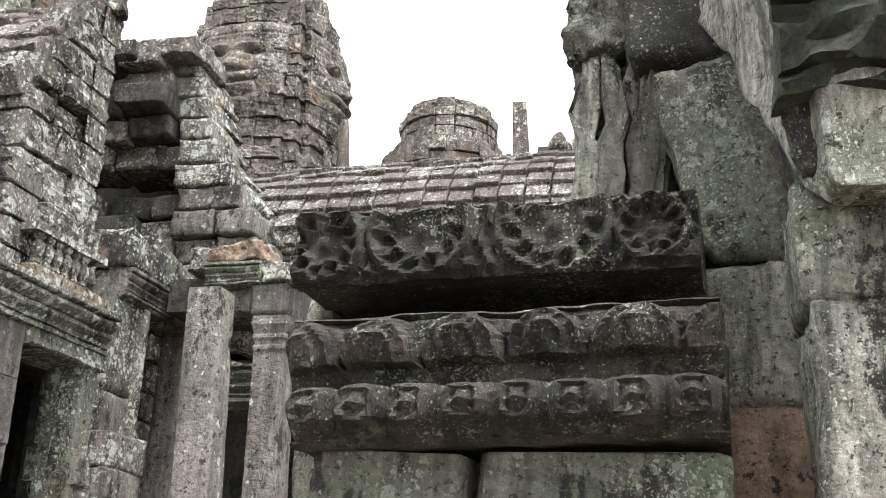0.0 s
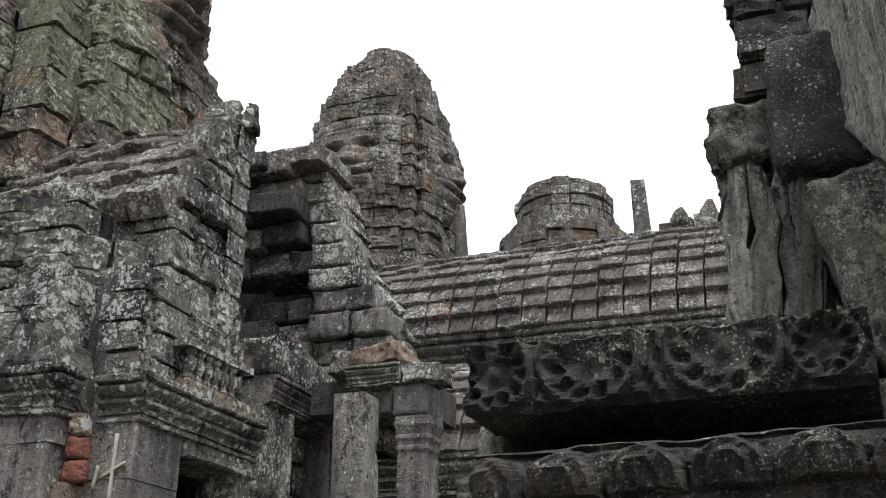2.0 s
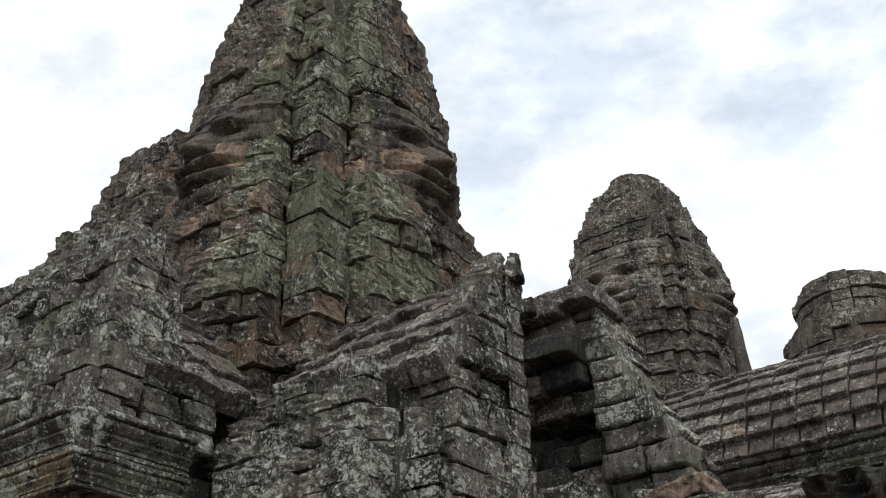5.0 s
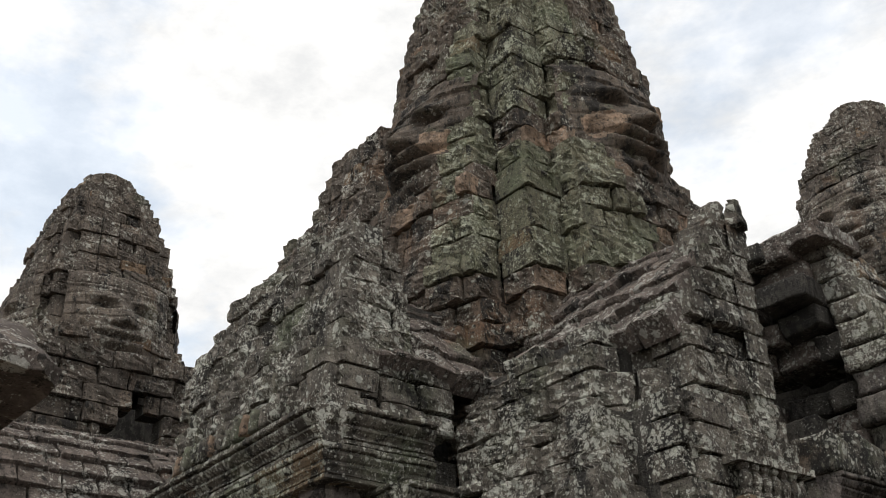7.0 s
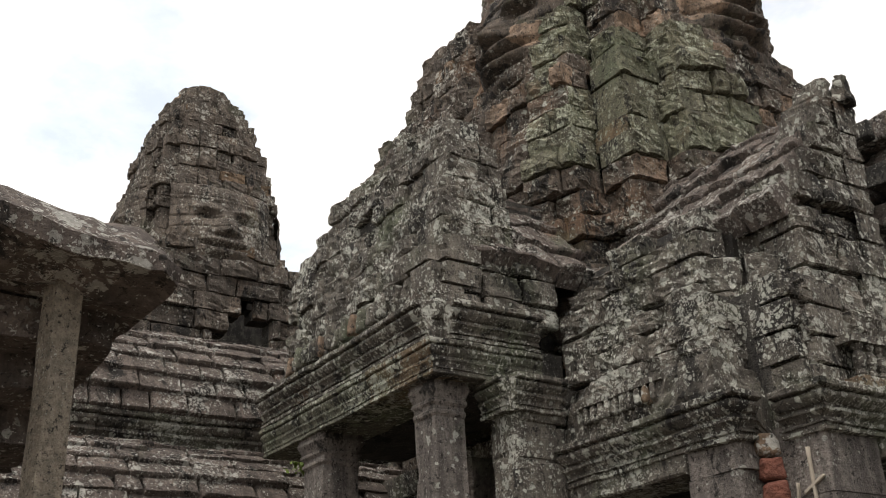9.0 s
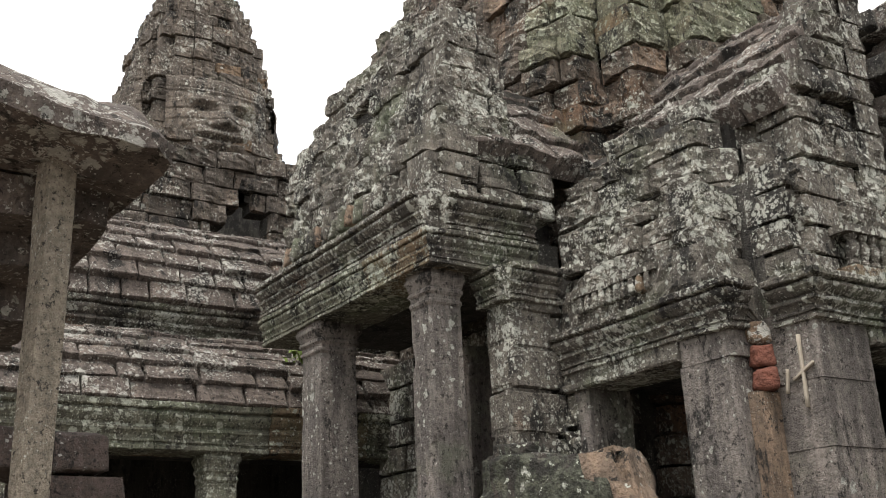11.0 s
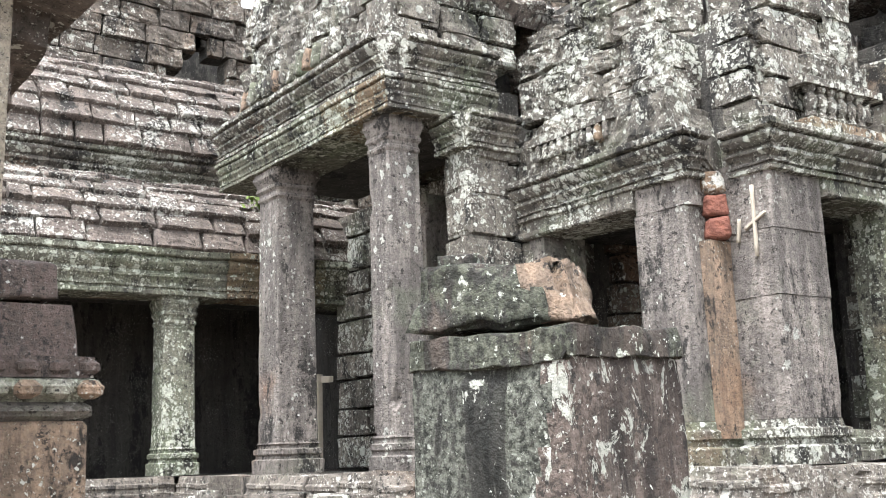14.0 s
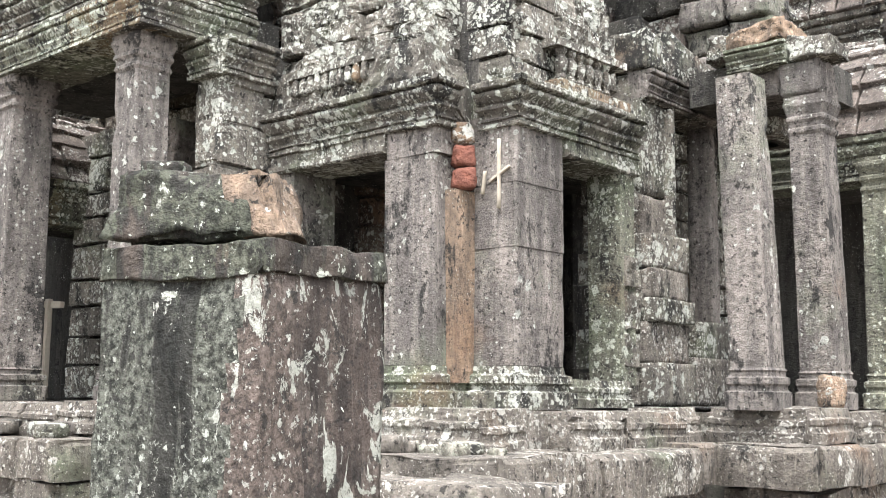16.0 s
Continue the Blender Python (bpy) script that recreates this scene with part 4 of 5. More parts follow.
# ---- south porch ----
def build_porch():
    p = thing("porch", "weathered sandstone porch with heavy stepped cornice and a ruined gable", "temple porch")
    m = Mason(p, GREY, anchor=(-9.3, 5.3, 5.5), relief=hewn)
    y, x = 5.3, -9.0
    arch = [(0.0, 4.86), (0.02, 5.06), (-0.6, 5.06), (-0.6, 4.86)]
    # the corner stone of the upper tier is gone, which leaves a cleft
    for z0, z1, o, gap in ((4.86, 5.2, 0.08, 0.0), (5.22, 5.62, 0.15, 0.17)):
        run("cornice_stone", (-12.9, y), (x - 0.3 * gap, y), cornice(z0, z1, o, -0.7), GREEN if z0 < 5 else GREY, p, (0.9, 1.6), shift=0.01, mitre=(0, 0 if gap else 1))
        run("cornice_stone", (x, y + gap), (x, 6.6), cornice(z0, z1, o, -0.5), GREY, p, (0.7, 1.1), shift=0.012, mitre=(0 if gap else 1, 0))
    hexa("corner_stone", (x - 0.12, y + 0.1, 5.44), 0.2, 0.16, 0.2, GREY, p, rough=0.03, cuts=7, seed=90, turn=20)
    solid("porch_ceiling", -12.8, x - 0.35, y + 0.4, 7.2, 4.95, 5.4, INNER_SHADE, p)
    m.wall((-12.9, y + 0.12), (x - 0.15, y + 0.12), 5.62, 6.5, 0.29, (0.35, 0.8), proud=0.07, tilt=0.15)
    m.wall((x - 0.15, y + 0.12), (x - 0.15, 7.1), 5.62, 6.4, 0.3, (0.4, 0.8), proud=0.06, tilt=0.1)
    left = (-13.2, -13.15, -13.1, -12.95, -12.7, -12.3, -11.3)
    for k in range(7):
        z = 6.45 + 0.285 * k
        a, b = left[k], -9.22 - 0.05 * k - (0.9 if k == 6 else 0)
        m.wall((a, y + 0.3 + 0.06 * k), (b, y + 0.3 + 0.06 * k), z, z + 0.285, 0.285, (0.3, 0.75), proud=0.06, ragged=0.12 if k < 6 else 0.3)
        if k < 5:
            m.wall((b, y + 0.3 + 0.06 * k), (b, 6.6), z, z + 0.285, 0.285, (0.3, 0.5), proud=0.04, depth=0.5)
    for k in range(12):
        hexa("frieze_knob", (-12.3 + 0.2 * k, y + 0.06, 5.74 + 0.02 * (k % 3)), 0.13, 0.14, 0.24 + 0.05 * (k % 2), GREY if k % 4 else OCHRE, p, rough=0.02, cuts=4, seed=860 + k, taper=(0.7, 0.6))
    solid("gable_core", -12.4, -9.9, y + 1.0, 8.6, 5.3, 7.5, INNER_SHADE, p)
    m.material = ROOF
    m.slope((-9.3, 5.9), (-9.3, 8.9), [(-0.1, 6.35), (0.12, 6.7), (0.36, 7.05), (0.64, 7.38), (1.0, 7.7), (1.4, 7.95)], width=0.42, proud=0.05)
    m.material = GREY
    m.done()
    # wall behind the porch with its pilaster
    w = thing("porch_rear_wall", "dark sandstone wall with carved pilaster behind the porch pillars", "temple wall")
    k = Mason(w, GREY, anchor=(-9, 6, 3), most=120)
    k.wall((-9.15, 6.02), (-8.75, 6.02), FLOOR, 4.5, 0.45, (0.4, 0.5), depth=0.5)
    k.wall((-8.75, 6.02), (-8.75, 6.7), FLOOR, 4.86, 0.45, (0.4, 0.7), depth=0.4)
    k.wall((-13.75, 7.4), (-9.0, 7.4), FLOOR, 4.9, 0.4, (0.5, 0.9), voids=[(1.75, 2.55, FLOOR, 3.4), (2.75, 4.35, FLOOR, 4.4)])
    k.done()
    solid("room_wall", -17.0, -8.9, 8.6, 8.9, 0.5, 5.4, INNER_SHADE, w)
    run("capital_moulding", (-9.2, 6.0), (-8.74, 6.0), cornice(4.5, 4.86, 0.12, -0.4, 4), GREY, w)
    run("capital_moulding", (-8.74, 6.0), (-8.74, 6.65), cornice(4.5, 4.86, 0.12, -0.4, 4), GREY, w)


build_porch()
column("porch_pillar", -9.34, 5.58, FLOOR, 4.86, 0.195, "tall square sandstone porch pillar with a chipped edge and broken capital", chip=0.9, seed=2.0, lean=(-0.012, 0.0), group="porch pillars")
column("porch_pillar", -11.72, 5.6, FLOOR, 4.86, 0.25, "thick square sandstone porch pillar with a moulded base", chip=0.3, seed=6.0, group="porch pillars")
column("porch_pillar", -10.75, 6.95, FLOOR, 4.5, 0.2, "square sandstone pillar in shade inside the porch", chip=0.3, seed=9.0, group="porch pillars")

# ---- east porch pillars ----
column("porch_pillar", -4.56, 8.35, FLOOR, 4.2, 0.165, "freestanding sandstone pillar with lichen-white broken top", chip=0.6, seed=12.0, capital=False, lean=(-0.035, 0.0), group="side porch pillars")
column("porch_pillar", -4.51, 9.6, FLOOR, 4.27, 0.17, "plain sandstone pillar with moulded base carrying a cornice stone", chip=0.3, seed=15.0, lean=(-0.02, 0), group="side porch pillars")
column("porch_pillar", -4.38, 10.9, FLOOR, 3.9, 0.18, "greenish sandstone pillar with wide capital by the gallery", GREEN, chip=0.3, seed=18.0, group="side porch pillars")


def build_architrave():
    p = thing("porch_cornice", "leftover cornice stones bridging a pillar and the vault", "cornice")
    hexa("plain_block", (-4.6, 9.64, 4.27), 0.4, 0.42, 0.33, CLEAN, p, rough=0.02, cuts=9, seed=70)
    hexa("plain_block", (-5.05, 9.8, 4.33), 0.42, 0.5, 0.27, CLEAN, p, rough=0.02, cuts=8, seed=71)
    run("cornice_stone", (-5.3, 9.42), (-4.68, 9.42), cornice(4.6, 4.82, 0.09, -0.5), GREEN, p, (0.6, 0.7), shift=0.01)
    hexa("lichened_block", (-4.48, 9.64, 4.6), 0.4, 0.5, 0.24, GREY, p, rough=0.03, cuts=9, seed=72, drop=(0, 0.06, 0.08, 0))
    hexa("broken_stone", (-5.02, 9.72, 4.83), 0.66, 0.5, 0.24, OCHRE, p, turn=-8, rough=0.05, cuts=9, seed=77, drop=(0.05, 0, 0.1, 0), label="reddish broken stone")
    hexa("broken_stone", (-5.5, 10.1, 4.86), 0.5, 0.6, 0.26, GREY, p, turn=10, rough=0.05, cuts=9, seed=78)
    solid("bridge_core", -6.0, -4.7, 9.95, 11.0, 4.5, 4.86, INNER_SHADE, p)


build_architrave()


# ---- towers ----
def cross_plan(cx, cy, a, b, c):
    """Anticlockwise corners of a cruciform tower: arms reach a, are b wide from their axis, and piers fill the corners to c."""
    quarter = [(a * 0.93, -b), (a, -0.55 * b), (a, 0.55 * b), (a * 0.93, b), (c, b), (c, c), (b, c)]
    pts = []
    for k in range(4):
        s, co = (0, 1, 0, -1)[k], (1, 0, -1, 0)[k]
        pts += [(cx + x * co - y * s, cy + x * s + y * co) for x, y in quarter]
    return pts


def visage(cx, cy, chin, tall, b):
    """Relief of the four great plain faces: brow, eye hollows, nose, lips and cheeks as rounded swellings, out of the wall."""
    def relief(x, y, z):
        dx, dy = x - cx, y - cy
        s = dy if abs(dx) > abs(dy) else dx
        h = (z - chin) / tall
        if h < -0.15 or h > 1.35 or abs(s) > b * 1.05:
            return 0.0
        q, bump = s / b, lambda c, w: math.exp(-(((h - c) / w) ** 2))
        out = 0.32 * (1 - min(1, q * q)) * bump(0.42, 0.5)
        # brow, eye hollows with lids, broad nose, two full lips that curl up at their ends, rounded chin
        smile = h - 0.07 * min(1.0, abs(q) / 0.6) ** 2
        at = lambda c, w: math.exp(-(((smile - c) / w) ** 2))
        side = lambda c, w: math.exp(-(((abs(q) - c) / w) ** 2))
        out += 0.16 * bump(0.86, 0.055) * side(0.36, 0.3)
        out -= 0.30 * bump(0.725, 0.07) * side(0.37, 0.19)
        out += 0.16 * bump(0.685, 0.035) * side(0.38, 0.15)
        out += 0.34 * math.exp(-((q / 0.19) ** 2)) * max(0.0, min(1.0, (0.86 - h) / 0.34)) * max(0.0, min(1.0, (h - 0.42) / 0.06))
        out -= 0.16 * bump(0.44, 0.03) * side(0.1, 0.14)
        out += 0.20 * at(0.335, 0.05) * math.exp(-((q / 0.5) ** 4)) + 0.17 * at(0.2, 0.05) * math.exp(-((q / 0.42) ** 4)) - 0.20 * at(0.268, 0.02) * math.exp(-((q / 0.54) ** 4))
        out -= 0.14 * bump(0.10, 0.035) * math.exp(-((q / 0.4) ** 2))
        out += 0.15 * bump(0.0, 0.07) * math.exp(-((q / 0.4) ** 2))
        out -= 0.16 * bump(0.36, 0.16) * side(0.66, 0.1)
        out += 0.04 * bump(1.02, 0.03)
        return out
    return relief


def build_visage(tower, cx, cy, a, b, chin, tall, k, material, cell=0.03, depth=1.0):
    """One great plain carved face on an arm of the tower: a rounded panel with brow, nose, lips and the joints of its courses."""
    relief = visage(0.0, 0.0, chin, tall, b)
    nu, nz = round(2 * b / cell), round(1.45 * tall / cell)
    s, co = (0, 1, 0, -1)[k], (1, 0, -1, 0)[k]
    verts = []
    for j in range(nz + 1):
        z = chin - 0.2 * tall + 1.45 * tall * j / nz
        row = math.floor(z / 0.31)
        for i in range(nu + 1):
            u = -b + 2 * b * i / nu
            q, e = u / b, min(j, nz - j) / nz
            x = a - 0.34 * abs(q) ** 3 + 0.05 - 0.12 * max(0.0, 1 - e / 0.08) ** 2 + depth * relief(10.0, u, z)
            dz, du = abs(z / 0.31 - round(z / 0.31)) * 0.31, abs((u + 0.23 * (row % 2) + 0.07 * math.sin(row * 5)) / 0.5 - round((u + 0.23 * (row % 2) + 0.07 * math.sin(row * 5)) / 0.5)) * 0.5
            x -= 0.04 * math.exp(-((dz / 0.02) ** 2)) + 0.035 * math.exp(-((du / 0.02) ** 2))
            col_ = math.floor((u + 0.23 * (row % 2) + 0.07 * math.sin(row * 5)) / 0.5)
            x += 0.018 * math.sin(row * 12.9 + col_ * 78.2 + k)
            x += 0.025 * noise.noise(Vector((u * 5 + k * 9, z * 5, cx))) + 0.02 * noise.noise(Vector((u * 14, z * 14, cy + k)))
            verts.append((cx + x * co - u * s, cy + x * s + u * co, z))
    w = nu + 1
    faces = [(j * w + i, j * w + i + 1, (j + 1) * w + i + 1, (j + 1) * w + i) for j in range(nz) for i in range(nu)]
    me = mesh_of("carved_face", verts, faces, FACE if material is TOWER else material, True)
    if material is TOWER:
        me.materials.append(OCHRE)
        for f in me.polygons:
            i, j = f.index % nu / nu, f.index // nu / nz
            f.material_index = 1 if (i < 0.5) == (k == 0) and math.hypot((abs(i - 0.5) - 0.3) * 2.2, (j - 0.42) * 3.2) + 0.25 * noise.noise(Vector((i * 9, j * 9, k))) < 0.3 else 0
    part("carved_face", me, tower, "broad calm stone face, plain and weathered")


def build_tower(name, cx, cy, knots, chin, tall, material, label, course, lengths, anchor, most, turn_keep=None):
    t = thing(name, label, "face tower")
    a_face = curve(chin + tall / 2, *knots)[1]
    m = Mason(t, material, anchor, most, relief=hewn)
    for k in range(4):
        build_visage(t, cx, cy, curve(chin + tall / 2, *knots)[0], a_face, chin, tall, k, material, depth=0.88 if material is TOWER else 0.75)
    def stain(x, y, z):
        dx, dy = x - cx, y - cy
        edge = 0.5 + 0.5 * noise.noise(Vector((x * 0.9, y * 0.9, z * 0.6)))
        if dx > 0.75 and dy < -0.55 and 8.0 < z < 14.2 and edge > (0.38 if z < 10.0 else 0.31):
            return ALGAE
        return OCHRE if noise.noise(Vector((x * 1.6, y * 1.6, z * 1.6 + 4))) > 0.44 else None
    m.ring(lambda z: cross_plan(cx, cy, *curve(z, *knots)), knots[0][0], knots[-1][0], course, lengths, depth=0.6, proud=0.07, core=0.45, jag=0.045 if material is FAR else 0.03, paint=stain if material is TOWER else None)
    # crowning lotus rings
    z, r = knots[-1][0], knots[-1][1]
    for k in range(2):
        m.ring(lambda zz, r=r: [(cx + r * math.cos(q * math.pi / 6), cy + r * math.sin(q * math.pi / 6)) for q in range(12)], z, z + course, course, lengths, depth=0.4, proud=0.05, core=0.25)
        z, r = z + course, r * 0.78
    m.done()
    return t


TX, TY = -11.07, 10.38
build_tower("face_tower", TX, TY, [(0.0, 2.95, 1.9, 2.4), (7.8, 2.88, 1.7, 2.25), (9.35, 2.66, 1.45, 2.0), (9.8, 2.42, 1.3, 1.75), (10.4, 2.2, 1.12, 1.66), (11.4, 2.06, 1.04, 1.6), (12.2, 2.0, 1.02, 1.55), (13.4, 1.78, 0.95, 1.40), (14.7, 1.35, 0.75, 1.08), (16.2, 0.8, 0.5, 0.65)],
            10.05, 1.42, TOWER, "tall dark sandstone face tower with green algae in its grooves", 0.33, (0.3, 0.6), (-9.5, 8.8, 11.5), 290)
build_tower("face_tower", -12.88, 25.85, [(0.0, 2.9, 2.0, 2.4), (12.5, 2.4, 1.6, 1.95), (14.0, 2.1, 1.35, 1.7), (15.7, 2.1, 1.35, 1.7), (17.0, 1.95, 1.25, 1.6), (18.25, 1.5, 1.0, 1.25), (19.2, 1.05, 0.7, 0.85)],
            14.3, 2.0, FAR, "distant pale brown face tower with a rounded crown", 0.33, (0.4, 0.75), (-10, 24, 16), 200)
build_tower("face_tower", -27.65, 9.6, [(0.0, 3.0, 2.1, 2.5), (12.5, 2.45, 1.6, 2.0), (14.2, 2.1, 1.35, 1.7), (15.5, 1.92, 1.25, 1.6), (16.8, 1.68, 1.1, 1.4), (18.1, 1.25, 0.85, 1.05), (18.6, 0.95, 0.6, 0.8)],
            12.9, 1.9, FAR, "distant weathered brown face tower behind the gallery roof", 0.33, (0.4, 0.75), (-24, 8, 15), 200)


# turret beside the main tower, behind the porch gable
def build_turret():
    t = thing("ruined_turret", "broken brown sandstone turret stump beside the face tower", "turret")
    m = Mason(t, FAR, (-13, 8, 9), 150, relief=hewn)
    half = lambda z: curve(z, (0.0, 2.4), (9.5, 2.1), (10.8, 1.75), (11.4, 1.25), (12.3, 1.1), (12.9, 0.85))[0]
    m.ring(lambda z: [(-14.0 + a * half(z), 10.05 + b * half(z)) for a, b in ((-0.8, -1), (0.8, -1), (1, -0.8), (1, 0.8), (0.8, 1), (-0.8, 1), (-1, 0.8), (-1, -0.8))], 5.0, 12.9, 0.33, (0.3, 0.65), proud=0.07, jag=0.03)
    m.done()


build_turret()


# ---- left gallery ----
def build_gallery(name, label, p0, p1, setback, heights, material, anchor, rib=0.0):
    """A pillared gallery: entablature, half vault, clerestory band and upper vault. p0 to p1 is its eave line, looking right of that way."""
    g = thing(name, label, "gallery")
    p0, p1 = np.array(p0, float), np.array(p1, float)
    d = (p1 - p0) / np.linalg.norm(p1 - p0)
    n = np.array([d[1], -d[0]])
    at = lambda s: (p0 - n * s, p1 - n * s)
    e0, e1, c0, c1, r1 = heights
    run("entablature_stone", *at(0), cornice(e0, e1, 0.14, -0.5, 4), GREEN, g, (0.9, 1.6), shift=0.02)
    m = Mason(g, material, anchor, 290, "roof_stone", relief=None if rib else lambda x, y, z: 0.35 * hewn(x, y, z))
    k, top = (8, 10) if rib else (7, 9)
    m.slope(*at(0.05), [(-0.12 + (setback + 0.1) * (1 - math.cos(i / k * math.pi / 2)) ** 0.9, e1 + (c0 - e1) * math.sin(i / k * math.pi / 2) ** 0.95) for i in range(k + 1)], width=rib or 0.6, depth=0.3, proud=0.05, step=0.03, aligned=bool(rib))
    run("clerestory_stone", *at(setback + 0.1), [*cornice(c0, c1 - 0.02, 0.2, -0.6, 5)], GREY, g, (0.8, 1.5), shift=0.02)
    m.slope(*at(setback + 0.05), [(-0.12 + 1.9 * (1 - math.cos(i / top * math.pi / 2)), c1 + (r1 - c1) * math.sin(i / top * math.pi / 2)) for i in range(top + 1)], width=rib or 0.55, depth=0.3, proud=0.05, step=0.03, aligned=bool(rib))
    if rib:
        a, b = at(setback + 1.85)
        for i in range(round(np.linalg.norm(b - a) / rib)):
            q = a + d * (i + 0.5) * rib
            m.lay((q[0] + n[0] * 0.12, q[1] + n[1] * 0.12, r1 + 0.02 + rng.uniform(-0.02, 0.03)), (d[0], d[1], 0), (n[0], n[1], 0), rib * 0.8, 0.3, 0.2)
    m.done()
    q0, q1 = at(0.45)
    def slab(nm, s0, s1, z0, z1):
        (a0, a1), (b0, b1) = at(s0), at(s1)
        v = [(*p, z) for z in (z0, z1) for p in (a0, a1, b1, b0)]
        part(nm, mesh_of(nm, v, [(0, 1, 5, 4), (1, 2, 6, 5), (2, 3, 7, 6), (3, 0, 4, 7), (4, 5, 6, 7), (3, 2, 1, 0)], INNER_SHADE), g)
    slab("rear_wall", setback + 2.1, setback + 2.5, 0.0, r1 - 0.1)
    slab("vault_core", 0.5, setback + 0.6, e0 + 0.1, e1 + 0.25)
    slab("vault_core", setback + 0.3, setback + 2.2, c0 - 0.4, c1 + 0.3)
    return g


build_gallery("gallery", "long pillared gallery with brown stone-tiled double vault roof", (-13.5, -7.5), (-13.5, 8.2), 1.0, (3.62, 4.2, 5.25, 5.75, 7.35), ROOF, (-13.5, 4, 5))
for k, y in enumerate((-4.6, -2.2, 0.2, 2.6, 5.05)):
    column("gallery_pillar", -13.75, y, FLOOR, 3.62, 0.21, "square gallery pillar with flaking green lichen" if k == 4 else "square sandstone gallery pillar", GREEN, chip=0.2, seed=30.0 + k, group="gallery pillars")
build_gallery("gallery", "rear gallery with long ribbed stone roof and scalloped ridge", (-9.5, 13.4), (8.0, 13.4), 1.5, (4.2, 4.75, 6.35, 6.95, 8.85), ROOF, (-4, 14, 7), rib=0.4)


def build_gable():
    g = thing("gable_wall", "grey gable wall with a ragged dark hole", "gable wall")
    m = Mason(g, FAR, (-17, 6, 9), 120, relief=hewn)
    for k in range(8):
        z = 7.0 + 0.36 * k
        m.wall((-18.2, 3.2 + 0.1 * k), (-18.2, 9.6 - 0.1 * k), z, z + 0.36, 0.36, (0.5, 1.1), proud=0.05, gap=0.014, voids=[((6.9, 6.8, 6.5, 6.6, 6.9, 7.15, 7.2, 7.2)[k] - 3.2 - 0.1 * k, (8.1, 8.1, 8.05, 7.75, 7.75, 7.4, 7.3, 7.3)[k] - 3.2 - 0.1 * k, 7.6, 9.0)], liner=True)
    solid("hole_back", -20.2, -19.4, 3.5, 10, 6.5, 9.8, INNER_SHADE, g)
    m.done()


build_gable()


# ---- stump of a lotus tower, posts and ridge stones beyond the rear gallery ----
def build_stump():
    t = thing("ruined_tower", "round ruined tower stump with a lotus crown", "ruined tower")
    m = Mason(t, FAR, (-7, 23, 12), 200)
    cx, cy = -7.15, 24.9
    prof = lambda z: curve(z, (0, 1.75), (12.45, 1.7), (12.85, 1.28), (13.1, 1.18), (13.35, 1.34), (13.7, 1.3), (13.95, 0.9))[0]
    m.ring(lambda z: [(cx + prof(z) * math.cos(q * math.pi / 8), cy + prof(z) * math.sin(q * math.pi / 8)) for q in range(16)], 0, 14.02, 0.28, (0.35, 0.6), proud=0.08, depth=0.4, jag=0.03)
    m.done()


build_stump()


def build_ridge():
    post = thing("stone_post", "slender upright stone post standing on the gallery ridge", "stone post")
    square_turn("shaft", -3.56, 16.9, steps_between((0.16, 8.6), (0.12, 10.12), 8), FAR, post, yaw=10, chip=0.8, lean=(-0.05, 0))
    spire = thing("stone_post", "pointed broken stone beside the distant face tower", "stone post")
    hexa("shaft", (-9.5, 24.2, 8.0), 0.55, 0.4, 5.7, FAR, spire, taper=(0.4, 0.5), shear=(-0.3, 0), rough=0.06, cuts=12, seed=95)
    for k in range(9):
        x = -2.9 + 0.42 * k
        tagged(hexa("ridge_stone", (x, 16.86, 9.1 + 0.012 * k), 0.4, 0.34, 0.34 + 0.09 * (k % 3), FAR, None, turn=4 * (k % 3), taper=(0.3, 0.8), rough=0.04, cuts=5, seed=600 + k, shear=(0.08 * (k % 2), 0)), "worn stone standing along the gallery ridge", "ridge stone", "ridge stones")
    w = thing("ridge_wall", "broken wall of small blocks above the gallery roof", "wall")
    m = Mason(w, FAR, (-2, 16, 9), 120)
    m.wall((-3.6, 16.7), (3.0, 16.7), 8.4, 9.3, 0.28, (0.35, 0.6), proud=0.05, ragged=0.1)
    m.done()


build_ridge()


